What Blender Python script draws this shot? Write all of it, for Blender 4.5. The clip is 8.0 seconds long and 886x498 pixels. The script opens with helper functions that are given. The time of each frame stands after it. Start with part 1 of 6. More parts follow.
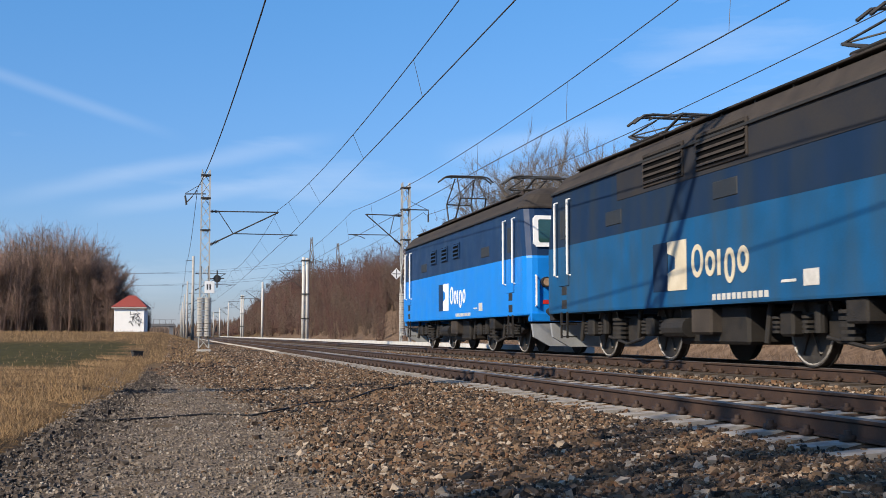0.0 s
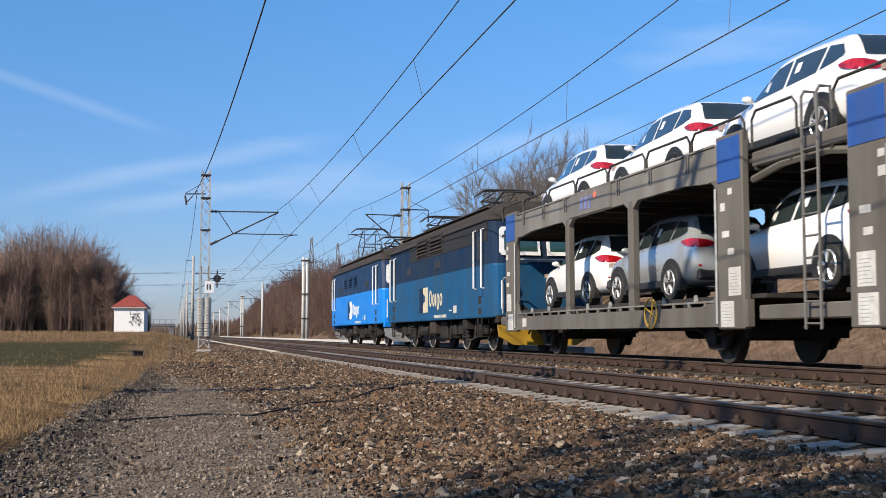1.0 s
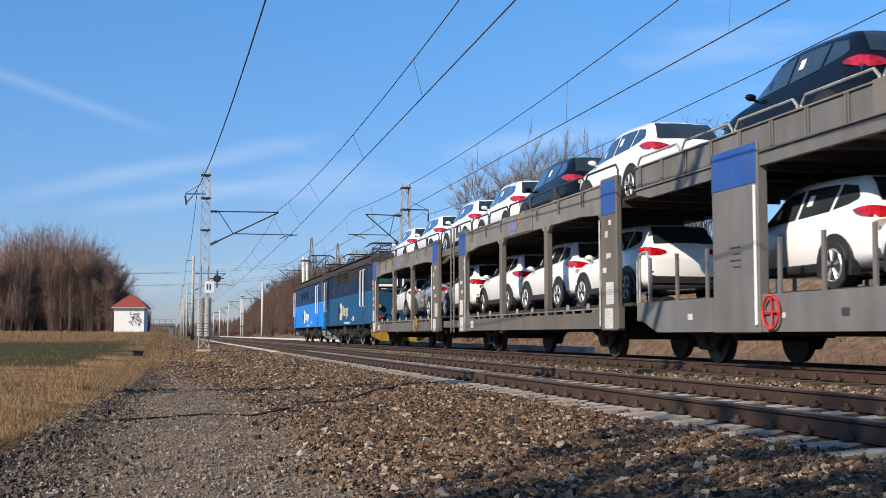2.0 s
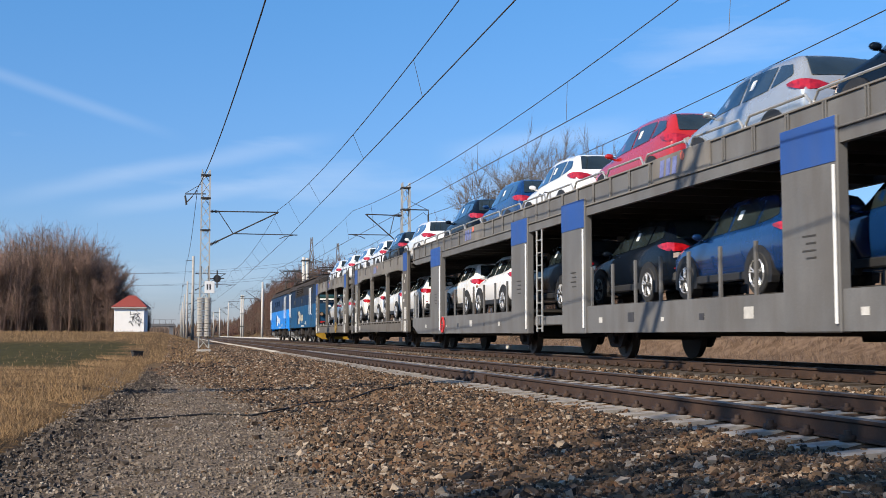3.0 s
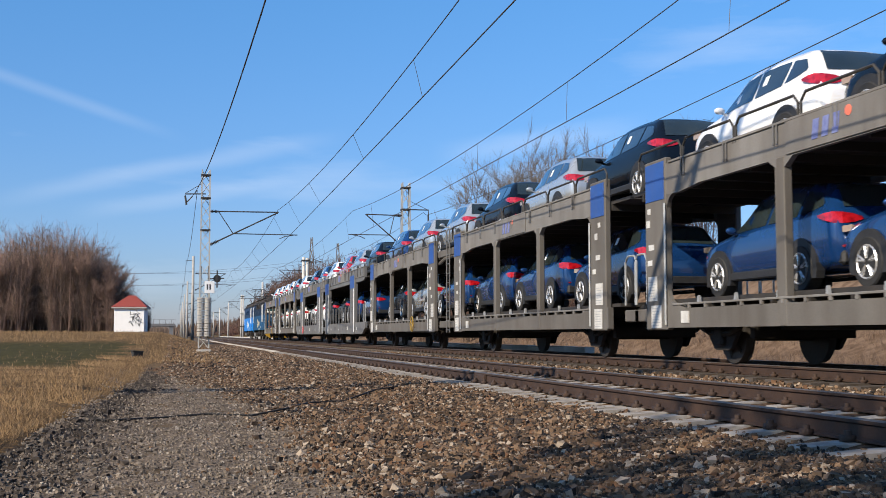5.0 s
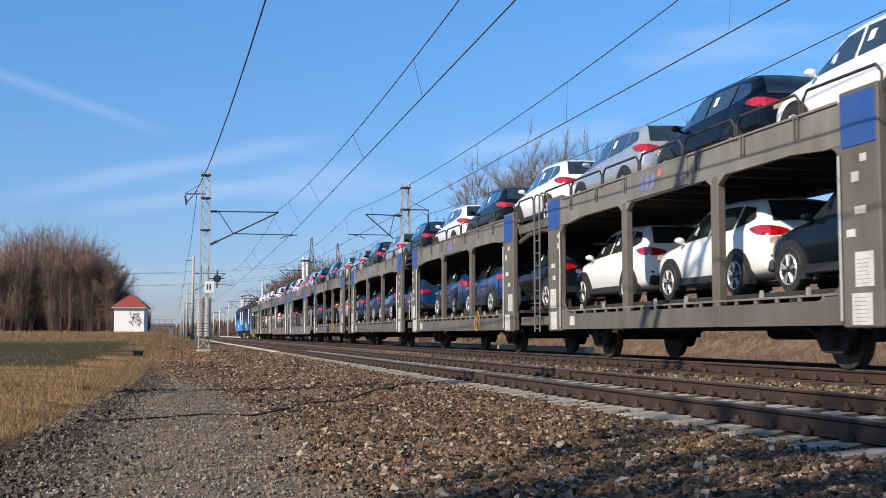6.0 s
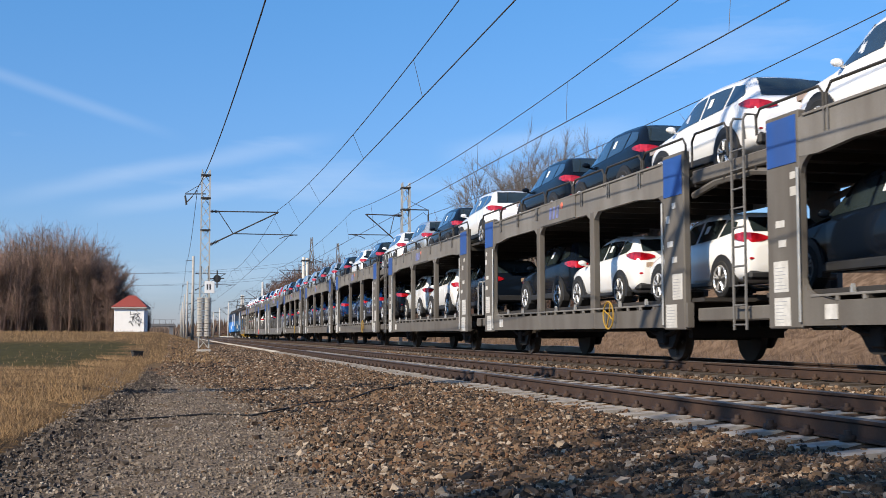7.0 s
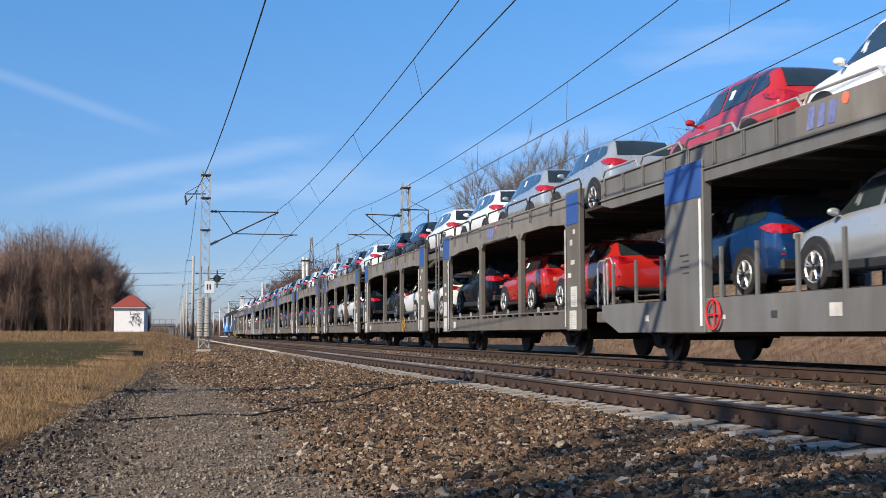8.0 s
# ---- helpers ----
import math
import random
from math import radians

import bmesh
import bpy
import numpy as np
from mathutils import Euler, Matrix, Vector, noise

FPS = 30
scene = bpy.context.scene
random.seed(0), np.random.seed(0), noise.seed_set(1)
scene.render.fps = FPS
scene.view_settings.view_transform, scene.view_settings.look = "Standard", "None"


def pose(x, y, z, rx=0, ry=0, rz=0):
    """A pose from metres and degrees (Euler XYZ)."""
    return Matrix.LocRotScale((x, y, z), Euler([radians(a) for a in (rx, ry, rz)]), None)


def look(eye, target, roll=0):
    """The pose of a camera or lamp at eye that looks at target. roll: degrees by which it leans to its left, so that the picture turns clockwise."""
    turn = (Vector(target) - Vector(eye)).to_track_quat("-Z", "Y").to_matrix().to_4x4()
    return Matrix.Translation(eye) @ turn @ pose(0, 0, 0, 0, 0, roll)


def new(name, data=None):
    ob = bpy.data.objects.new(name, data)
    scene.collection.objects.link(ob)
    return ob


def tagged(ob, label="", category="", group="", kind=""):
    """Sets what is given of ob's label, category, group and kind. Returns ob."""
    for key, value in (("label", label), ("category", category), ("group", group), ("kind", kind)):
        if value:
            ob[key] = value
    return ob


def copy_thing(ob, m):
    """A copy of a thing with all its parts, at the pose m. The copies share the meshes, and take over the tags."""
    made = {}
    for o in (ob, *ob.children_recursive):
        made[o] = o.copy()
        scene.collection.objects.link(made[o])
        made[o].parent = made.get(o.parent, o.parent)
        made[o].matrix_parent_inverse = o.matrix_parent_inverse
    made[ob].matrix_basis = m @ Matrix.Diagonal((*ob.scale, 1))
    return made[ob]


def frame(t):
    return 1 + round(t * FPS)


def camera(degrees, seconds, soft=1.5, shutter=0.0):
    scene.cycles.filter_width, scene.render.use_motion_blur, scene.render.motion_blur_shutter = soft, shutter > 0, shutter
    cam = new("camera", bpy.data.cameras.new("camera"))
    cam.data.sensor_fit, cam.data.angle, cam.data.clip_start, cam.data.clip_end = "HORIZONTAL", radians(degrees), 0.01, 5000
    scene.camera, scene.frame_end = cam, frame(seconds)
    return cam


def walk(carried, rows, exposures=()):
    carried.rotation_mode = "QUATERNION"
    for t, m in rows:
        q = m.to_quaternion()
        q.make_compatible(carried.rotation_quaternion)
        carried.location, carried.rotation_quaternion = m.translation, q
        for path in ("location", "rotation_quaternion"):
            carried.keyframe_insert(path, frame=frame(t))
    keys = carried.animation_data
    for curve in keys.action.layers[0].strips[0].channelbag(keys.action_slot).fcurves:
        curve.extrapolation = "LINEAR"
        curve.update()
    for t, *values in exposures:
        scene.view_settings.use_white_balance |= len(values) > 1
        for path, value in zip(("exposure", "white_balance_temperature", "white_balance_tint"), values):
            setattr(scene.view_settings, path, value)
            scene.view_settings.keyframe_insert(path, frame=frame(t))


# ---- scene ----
# The camera stands still beside a double-track railway. +y runs along the track, z = 0 is the top of the far rails.
cam = camera(41.77, 8.0, soft=0.8, shutter=0.06)
EYE = (0.0, 0.0, 0.475)
YAW, TILT = 12.954, 4.230
EYE_POSE = pose(EYE[0], EYE[1], EYE[2], 90 + TILT, 0, -YAW)
walk(cam, [(0.0, EYE_POSE), (8.0, EYE_POSE)])

# ---- light ----
SHADE_AZ, SUN_EL = radians(60.0), radians(33)          # the way the shadows fall, from +y to +x
SUN_DIR = Vector((math.sin(SHADE_AZ) * math.cos(SUN_EL), math.cos(SHADE_AZ) * math.cos(SUN_EL), -math.sin(SUN_EL)))
scene.view_settings.exposure = 0.50
world = bpy.data.worlds.new("sky")
scene.world = world
world.use_nodes = True
wn, wl = world.node_tree.nodes, world.node_tree.links
wn.clear()
sky = wn.new("ShaderNodeTexSky")
sky.sky_type, sky.sun_disc = "NISHITA", False
sky.sun_elevation, sky.sun_rotation = SUN_EL, math.atan2(-SUN_DIR.x, -SUN_DIR.y)
sky.air_density, sky.dust_density, sky.ozone_density, sky.altitude = 1.0, 0.4, 2.5, 200
# thin cirrus: a stretched noise over the sky's directions
geo = wn.new("ShaderNodeTexCoord")
mapn = wn.new("ShaderNodeMapping")
mapn.inputs["Scale"].default_value = (1.6, 1.6, 9.0)
mapn.inputs["Rotation"].default_value = (0.0, radians(9), 0.3)
cn = wn.new("ShaderNodeTexNoise")
cn.inputs["Scale"].default_value, cn.inputs["Detail"].default_value, cn.inputs["Roughness"].default_value = 1.5, 7.0, 0.55
ramp = wn.new("ShaderNodeValToRGB")
ramp.color_ramp.elements[0].position, ramp.color_ramp.elements[0].color = 0.55, (0, 0, 0, 1)
ramp.color_ramp.elements[1].position, ramp.color_ramp.elements[1].color = 0.85, (0.34, 0.34, 0.34, 1)
hue = wn.new("ShaderNodeMix")
hue.data_type, hue.blend_type = "RGBA", "MULTIPLY"
hue.inputs["Factor"].default_value = 1.0
# clear, cold air: bluer overhead, the pale band at the horizon held back
sepz = wn.new("ShaderNodeSeparateXYZ")
tint = wn.new("ShaderNodeValToRGB")
for el, pos, col in ((tint.color_ramp.elements[0], 0.0, (0.50, 0.535, 0.80, 1)), (tint.color_ramp.elements[1], 0.30, (0.53, 0.95, 1.26, 1))):
    el.position, el.color = pos, col
wl.new(geo.outputs["Generated"], sepz.inputs[0])
wl.new(sepz.outputs["Z"], tint.inputs["Fac"])
wl.new(tint.outputs["Color"], hue.inputs["B"])
mixc = wn.new("ShaderNodeMix")
mixc.data_type = "RGBA"
mixc.inputs["B"].default_value = (7.2, 7.6, 8.2, 1)
bg = wn.new("ShaderNodeBackground")
bg.inputs["Strength"].default_value = 0.099
wout = wn.new("ShaderNodeOutputWorld")
wl.new(geo.outputs["Generated"], mapn.inputs["Vector"])
wl.new(mapn.outputs["Vector"], cn.inputs["Vector"])
wl.new(cn.outputs["Fac"], ramp.inputs["Fac"])
wl.new(sky.outputs["Color"], hue.inputs["A"])
wl.new(hue.outputs["Result"], mixc.inputs["A"])
# an old, spread vapour trail: directions close to one great circle
def sky_dot(v):
    d = wn.new("ShaderNodeVectorMath")
    d.operation = "DOT_PRODUCT"
    d.inputs[1].default_value = v
    wl.new(geo.outputs["Generated"], d.inputs[0])
    return d.outputs["Value"]


def sky_math(op, a, b):
    m = wn.new("ShaderNodeMath")
    m.operation = op
    for i, v in enumerate((a, b)):
        if isinstance(v, (int, float)):
            m.inputs[i].default_value = v
        else:
            wl.new(v, m.inputs[i])
    return m.outputs[0]


def sky_step(v, a, b, top):
    m = wn.new("ShaderNodeMapRange")
    m.interpolation_type = "SMOOTHSTEP"
    m.inputs["From Min"].default_value, m.inputs["From Max"].default_value, m.inputs["To Max"].default_value = a, b, top
    wl.new(v, m.inputs["Value"])
    return m.outputs["Result"]


off = sky_math("ABSOLUTE", sky_math("ADD", sky_dot((-0.3057, 0.155, -0.9394)), sky_math("MULTIPLY", cn.outputs["Fac"], 0.004)), 0.0)
trail = sky_math("MULTIPLY", sky_step(off, 0.008, 0.0, 0.10), sky_step(sky_dot((0.9379, 0.2191, -0.2691)), 0.185, 0.10, 1.0))
veil = sky_math("MAXIMUM", ramp.outputs["Color"], trail)
# drawn-out streaks: normal of the great circle, middle, half width, reach, weight
for across, centre, half, reach, weight in (((0.2098, 0.1379, -0.968), (-0.0069, 0.9904, 0.1381), 0.012, 0.16, 0.13),
        ((0.155, 0.1122, -0.9815), (0.0073, 0.9933, 0.115), 0.01, 0.1, 0.12),
        ((0.1781, 0.1145, -0.9773), (0.303, 0.9382, 0.1675), 0.016, 0.1, 0.14)):
    gap = sky_math("ABSOLUTE", sky_math("ADD", sky_dot(across), sky_math("MULTIPLY", sky_math("SUBTRACT", cn.outputs["Fac"], 0.5), 0.03)), 0.0)
    near = sky_step(sky_dot(centre), math.cos(reach), 1.0, 1.0)
    veil = sky_math("ADD", veil, sky_math("MULTIPLY", sky_math("MULTIPLY", sky_step(gap, half, 0.0, weight), near), sky_math("MULTIPLY", cn.outputs["Fac"], 2.0)))
wl.new(veil, mixc.inputs["Factor"])
wl.new(mixc.outputs["Result"], bg.inputs["Color"])
wl.new(bg.outputs["Background"], wout.inputs["Surface"])

sun = new("sun", bpy.data.lights.new("sun", "SUN"))
sun.data.energy, sun.data.angle, sun.data.color = 4.5, radians(0.53), (1.0, 0.865, 0.685)
sun.matrix_world = look((-20, -40, 30), Vector((-20, -40, 30)) + SUN_DIR)


# ---- materials ----
def surface(name, a, b, rough=0.6, metal=0.0, scale=4.0, bump=0.1, fine=40.0, coat=0.0, spread=0.5, stretch=(1, 1, 1), dirt=None, dirt_amount=0.0, island=0.0, spec=0.5):
    """A procedural surface: colours a and b mixed by a broad and a fine noise, with relief and uneven gloss."""
    m = bpy.data.materials.new(name)
    m.use_nodes = True
    nd, ln = m.node_tree.nodes, m.node_tree.links
    bs = nd["Principled BSDF"]
    tc = nd.new("ShaderNodeTexCoord")
    mp = nd.new("ShaderNodeMapping")
    mp.inputs["Scale"].default_value = stretch
    ln.new(tc.outputs["Object"], mp.inputs["Vector"])
    n1, n2 = nd.new("ShaderNodeTexNoise"), nd.new("ShaderNodeTexNoise")
    n1.inputs["Scale"].default_value, n1.inputs["Detail"].default_value = scale, 5
    n2.inputs["Scale"].default_value, n2.inputs["Detail"].default_value = fine, 3
    for n in (n1, n2):
        ln.new(mp.outputs["Vector"], n.inputs["Vector"])
    add = nd.new("ShaderNodeMath")
    add.operation = "MULTIPLY_ADD"
    add.inputs[1].default_value = 0.45
    ln.new(n2.outputs["Fac"], add.inputs[0])
    ln.new(n1.outputs["Fac"], add.inputs[2])
    last = add.outputs[0]
    if island:
        gi = nd.new("ShaderNodeNewGeometry")
        ad2 = nd.new("ShaderNodeMath")
        ad2.operation = "MULTIPLY_ADD"
        ad2.inputs[1].default_value = island
        ln.new(gi.outputs["Random Per Island"], ad2.inputs[0])
        ln.new(last, ad2.inputs[2])
        sub = nd.new("ShaderNodeMath")
        sub.operation = "SUBTRACT"
        sub.inputs[1].default_value = island / 2
        ln.new(ad2.outputs[0], sub.inputs[0])
        last = sub.outputs[0]
    rng = nd.new("ShaderNodeMapRange")
    rng.inputs["From Min"].default_value, rng.inputs["From Max"].default_value = 0.72 - spread / 2, 0.72 + spread / 2
    ln.new(last, rng.inputs["Value"])
    mx = nd.new("ShaderNodeMix")
    mx.data_type = "RGBA"
    mx.inputs["A"].default_value, mx.inputs["B"].default_value = (*a, 1), (*b, 1)
    ln.new(rng.outputs["Result"], mx.inputs["Factor"])
    colour = mx.outputs["Result"]
    if dirt:
        n3 = nd.new("ShaderNodeTexNoise")
        mp3 = nd.new("ShaderNodeMapping")
        mp3.inputs["Scale"].default_value = (1.0, 1.0, 0.22)
        n3.inputs["Scale"].default_value, n3.inputs["Detail"].default_value = 2.2, 6
        ln.new(tc.outputs["Object"], mp3.inputs["Vector"])
        ln.new(mp3.outputs["Vector"], n3.inputs["Vector"])
        r3 = nd.new("ShaderNodeMapRange")
        r3.inputs["From Min"].default_value, r3.inputs["From Max"].default_value = 0.38, 0.72
        r3.inputs["To Max"].default_value = dirt_amount
        r3.inputs["To Min"].default_value = dirt_amount * 0.25
        ln.new(n3.outputs["Fac"], r3.inputs["Value"])
        m3 = nd.new("ShaderNodeMix")
        m3.data_type = "RGBA"
        m3.inputs["B"].default_value = (*dirt, 1)
        ln.new(colour, m3.inputs["A"])
        ln.new(r3.outputs["Result"], m3.inputs["Factor"])
        colour = m3.outputs["Result"]
    ln.new(colour, bs.inputs["Base Color"])
    rr = nd.new("ShaderNodeMapRange")
    rr.inputs["From Min"].default_value, rr.inputs["From Max"].default_value = 0.3, 0.7
    rr.inputs["To Min"].default_value, rr.inputs["To Max"].default_value = max(rough - 0.1, 0.03), min(rough + 0.1, 1)
    ln.new(n1.outputs["Fac"], rr.inputs["Value"])
    ln.new(rr.outputs["Result"], bs.inputs["Roughness"])
    bs.inputs["Metallic"].default_value = metal
    bs.inputs["Specular IOR Level"].default_value = spec
    bs.inputs["Coat Weight"].default_value = coat
    bs.inputs["Coat Roughness"].default_value = 0.05
    if bump:
        bp = nd.new("ShaderNodeBump")
        bp.inputs["Strength"].default_value, bp.inputs["Distance"].default_value = min(bump, 1.0), 0.02
        ln.new(n2.outputs["Fac"], bp.inputs["Height"])
        ln.new(bp.outputs["Normal"], bs.inputs["Normal"])
    return m


M = {}
M["loco_blue"] = surface("loco_blue_paint", (0.002, 0.185, 0.62), (0.003, 0.22, 0.72), 0.42, 0, 1.5, 0.02, spec=0.25, dirt=(0.04, 0.13, 0.3), dirt_amount=0.2)
M["loco_navy"] = surface("loco_navy_paint", (0.006, 0.028, 0.085), (0.009, 0.036, 0.105), 0.5, 0, 1.5, 0.02, spec=0.2, dirt=(0.022, 0.03, 0.036), dirt_amount=0.35)
M["loco_blue_old"] = surface("weathered_blue_paint", (0.003, 0.062, 0.160), (0.004, 0.096, 0.255), 0.6, 0, 1.5, 0.03, spec=0.15, dirt=(0.040, 0.060, 0.066), dirt_amount=0.55)
M["loco_navy_old"] = surface("weathered_navy_paint", (0.005, 0.022, 0.060), (0.008, 0.028, 0.078), 0.7, 0, 1.5, 0.03, spec=0.1, dirt=(0.026, 0.034, 0.040), dirt_amount=0.7)
M["roof"] = surface("sooty_roof", (0.028, 0.024, 0.022), (0.06, 0.05, 0.043), 0.85, 0, 2, 0.15, spec=0.15)
M["soot"] = surface("sooty_side_paint", (0.020, 0.024, 0.034), (0.040, 0.037, 0.036), 0.8, 0, 1.2, 0.05, spec=0.1)
M["bogie"] = surface("grimy_bogie_steel", (0.0070, 0.0062, 0.0055), (0.0240, 0.0198, 0.0168), 0.8, 0.1, 5, 0.3)
M["wheel"] = surface("wheel_steel", (0.03, 0.027, 0.025), (0.07, 0.06, 0.05), 0.6, 0.4, 6, 0.1)
M["white_rim"] = surface("white_wheel_paint", (0.16, 0.15, 0.14), (0.42, 0.40, 0.38), 0.6, 0, 8, 0.1)
M["white"] = surface("white_enamel", (0.72, 0.72, 0.71), (0.82, 0.82, 0.81), 0.4, 0, 6, 0.03)
M["cream"] = surface("aged_white_enamel", (0.50, 0.42, 0.28), (0.62, 0.55, 0.42), 0.5, 0, 4, 0.03)
M["glass"] = surface("dark_glass", (0.016, 0.025, 0.028), (0.034, 0.048, 0.052), 0.06, 0, 2, 0.0, coat=1.0)
M["dull_pane"] = surface("grimy_window_pane", (0.016, 0.020, 0.026), (0.035, 0.038, 0.042), 0.55, 0, 3, 0.0, spec=0.2)
M["cab_glass"] = surface("green_cab_glass", (0.02, 0.055, 0.05), (0.03, 0.075, 0.07), 0.08, 0, 2, 0.0, coat=1.0)
M["black"] = surface("black_rubber", (0.010, 0.010, 0.010), (0.024, 0.023, 0.022), 0.75, 0, 10, 0.1)
M["plough"] = surface("grey_plough_paint", (0.26, 0.28, 0.30), (0.36, 0.38, 0.40), 0.6, 0, 4, 0.1, dirt=(0.1, 0.08, 0.07), dirt_amount=0.4)
# near-black that stands for the shade inside the louvres
M["gap"] = surface("black_louvre_shade", (0.004, 0.004, 0.004), (0.008, 0.008, 0.008), 0.9, 0, 9, 0, spec=0.05)
M["yellow"] = surface("yellow_paint", (0.42, 0.25, 0.02), (0.55, 0.34, 0.03), 0.5, 0, 5, 0.05, dirt=(0.16, 0.09, 0.03), dirt_amount=0.5)
M["red"] = surface("red_paint", (0.5, 0.02, 0.02), (0.6, 0.03, 0.03), 0.4, 0, 5, 0.02)
M["steel"] = surface("bare_steel", (0.28, 0.28, 0.27), (0.45, 0.45, 0.44), 0.45, 0.7, 8, 0.05)
M["brown_wagon"] = surface("brown_grey_wagon_paint", (0.112, 0.104, 0.093), (0.165, 0.154, 0.139), 0.65, 0, 1.2, 0.06, spec=0.25, dirt=(0.085, 0.072, 0.060), dirt_amount=0.8)
M["beam_grey"] = surface("weathered_grey_beam_paint", (0.165, 0.158, 0.147), (0.245, 0.235, 0.22), 0.65, 0, 1.4, 0.08, spec=0.25, dirt=(0.12, 0.105, 0.09), dirt_amount=0.8)
M["grey_wagon"] = surface("light_grey_wagon_paint", (0.128, 0.131, 0.135), (0.180, 0.183, 0.186), 0.6, 0, 1.2, 0.06, spec=0.25, dirt=(0.085, 0.072, 0.060), dirt_amount=0.6)
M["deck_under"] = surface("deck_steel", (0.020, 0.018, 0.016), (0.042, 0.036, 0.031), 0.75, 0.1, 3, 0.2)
M["wagon_blue"] = surface("blue_marking_paint", (0.010, 0.062, 0.27), (0.018, 0.088, 0.34), 0.55, 0, 2, 0.03, dirt=(0.07, 0.08, 0.12), dirt_amount=0.35)
M["hoop"] = surface("dark_painted_tube", (0.03, 0.028, 0.025), (0.06, 0.055, 0.05), 0.6, 0.2, 6, 0.05)
M["galv"] = surface("galvanised_tube", (0.38, 0.38, 0.37), (0.52, 0.52, 0.50), 0.45, 0.5, 6, 0.05)
M["label"] = surface("pale_label_plate", (0.50, 0.49, 0.46), (0.70, 0.69, 0.66), 0.6, 0, 9, 0.02, dirt=(0.25, 0.22, 0.18), dirt_amount=0.5)
M["ink"] = surface("dark_lettering", (0.03, 0.03, 0.035), (0.06, 0.06, 0.065), 0.6, 0, 9, 0)
M["logo_blue"] = surface("pale_blue_lettering", (0.08, 0.10, 0.28), (0.22, 0.25, 0.45), 0.6, 0, 9, 0)
M["orange"] = surface("orange_mark", (0.70, 0.14, 0.08), (0.8, 0.2, 0.12), 0.5, 0, 9, 0)
M["tail_lamp"] = surface("red_lamp_lens", (0.20, 0.003, 0.008), (0.48, 0.010, 0.018), 0.15, 0, 7, 0, coat=0.8, fine=16, spread=0.25)
M["lamp"] = surface("headlamp_glass", (0.30, 0.20, 0.13), (0.42, 0.30, 0.2), 0.15, 0, 9, 0, coat=1.0)
M["alloy"] = surface("alloy_rim", (0.5, 0.5, 0.5), (0.62, 0.62, 0.62), 0.3, 0.6, 9, 0)
M["plastic"] = surface("black_plastic_cladding", (0.014, 0.014, 0.015), (0.026, 0.026, 0.027), 0.6, 0, 9, 0.03)
M["film"] = surface("white_protective_film", (0.78, 0.78, 0.77), (0.84, 0.84, 0.83), 0.5, 0, 9, 0)
CAR = {
    "W": (surface("white_car_paint", (0.86, 0.86, 0.86), (0.88, 0.88, 0.88), 0.25, 0, 1, 0, coat=0.8), "white"),
    "S": (surface("silver_car_paint", (0.42, 0.45, 0.48), (0.47, 0.50, 0.53), 0.28, 0.45, 1, 0, coat=1.0), "silver"),
    "D": (surface("dark_blue_black_car_paint", (0.004, 0.007, 0.013), (0.006, 0.010, 0.018), 0.2, 0.0, 1, 0, coat=0.2, spec=0.1), "dark blue-black"),
    "B": (surface("blue_car_paint", (0.006, 0.036, 0.13), (0.008, 0.046, 0.165), 0.25, 0.2, 1, 0, coat=1.0), "deep blue"),
    "R": (surface("red_car_paint", (0.42, 0.018, 0.015), (0.48, 0.022, 0.018), 0.25, 0.05, 1, 0, coat=1.0), "red"),
}
M["rail"] = surface("rusty_rail", (0.027, 0.0145, 0.0095), (0.058, 0.031, 0.020), 0.8, 0.1, 6, 0.2)
M["rail_head"] = surface("worn_rail_head", (0.12, 0.10, 0.085), (0.2, 0.17, 0.15), 0.45, 0.6, 6, 0.05)
M["sleeper"] = surface("pale_concrete_sleeper", (0.32, 0.295, 0.26), (0.54, 0.505, 0.46), 0.9, 0, 5, 0.4, fine=25, dirt=(0.12, 0.095, 0.075), dirt_amount=0.7)
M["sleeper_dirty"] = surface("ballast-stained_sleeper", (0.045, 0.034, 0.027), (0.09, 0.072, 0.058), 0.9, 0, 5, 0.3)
M["clip"] = surface("rusty_clip", (0.03, 0.017, 0.012), (0.06, 0.034, 0.022), 0.8, 0.1, 9, 0.2)
M["concrete"] = surface("mast_concrete", (0.30, 0.285, 0.26), (0.44, 0.42, 0.385), 0.85, 0, 3, 0.2)
M["trough"] = surface("pale_trough_concrete", (0.44, 0.42, 0.385), (0.60, 0.58, 0.54), 0.85, 0, 1.5, 0.2)
M["far_steel"] = surface("weathered_grey_steel", (0.13, 0.13, 0.135), (0.20, 0.20, 0.205), 0.6, 0.3, 3, 0.1)
M["lattice"] = surface("pale_painted_lattice_steel", (0.34, 0.34, 0.32), (0.46, 0.45, 0.42), 0.6, 0.2, 3, 0.1)
M["wire"] = surface("weathered_wire", (0.045, 0.045, 0.045), (0.09, 0.085, 0.08), 0.6, 0.4, 9, 0)
M["insulator"] = surface("brown_insulator", (0.03, 0.02, 0.016), (0.06, 0.04, 0.03), 0.3, 0, 9, 0)


# ---- building helpers ----
def bx(bm, lo, hi, bev=0.0):
    """A box between two corners, its edges bevelled."""
    c = [(a + b) / 2 for a, b in zip(lo, hi)]
    s = [max(abs(b - a), 1e-4) for a, b in zip(lo, hi)]
    got = bmesh.ops.create_cube(bm, size=1.0, matrix=Matrix.Translation(c) @ Matrix.Diagonal((*s, 1)))
    if bev:
        es = list({e for v in got["verts"] for e in v.link_edges})
        bmesh.ops.bevel(bm, geom=es, offset=min(bev, min(s) * 0.45), segments=1, affect="EDGES")
    return bm


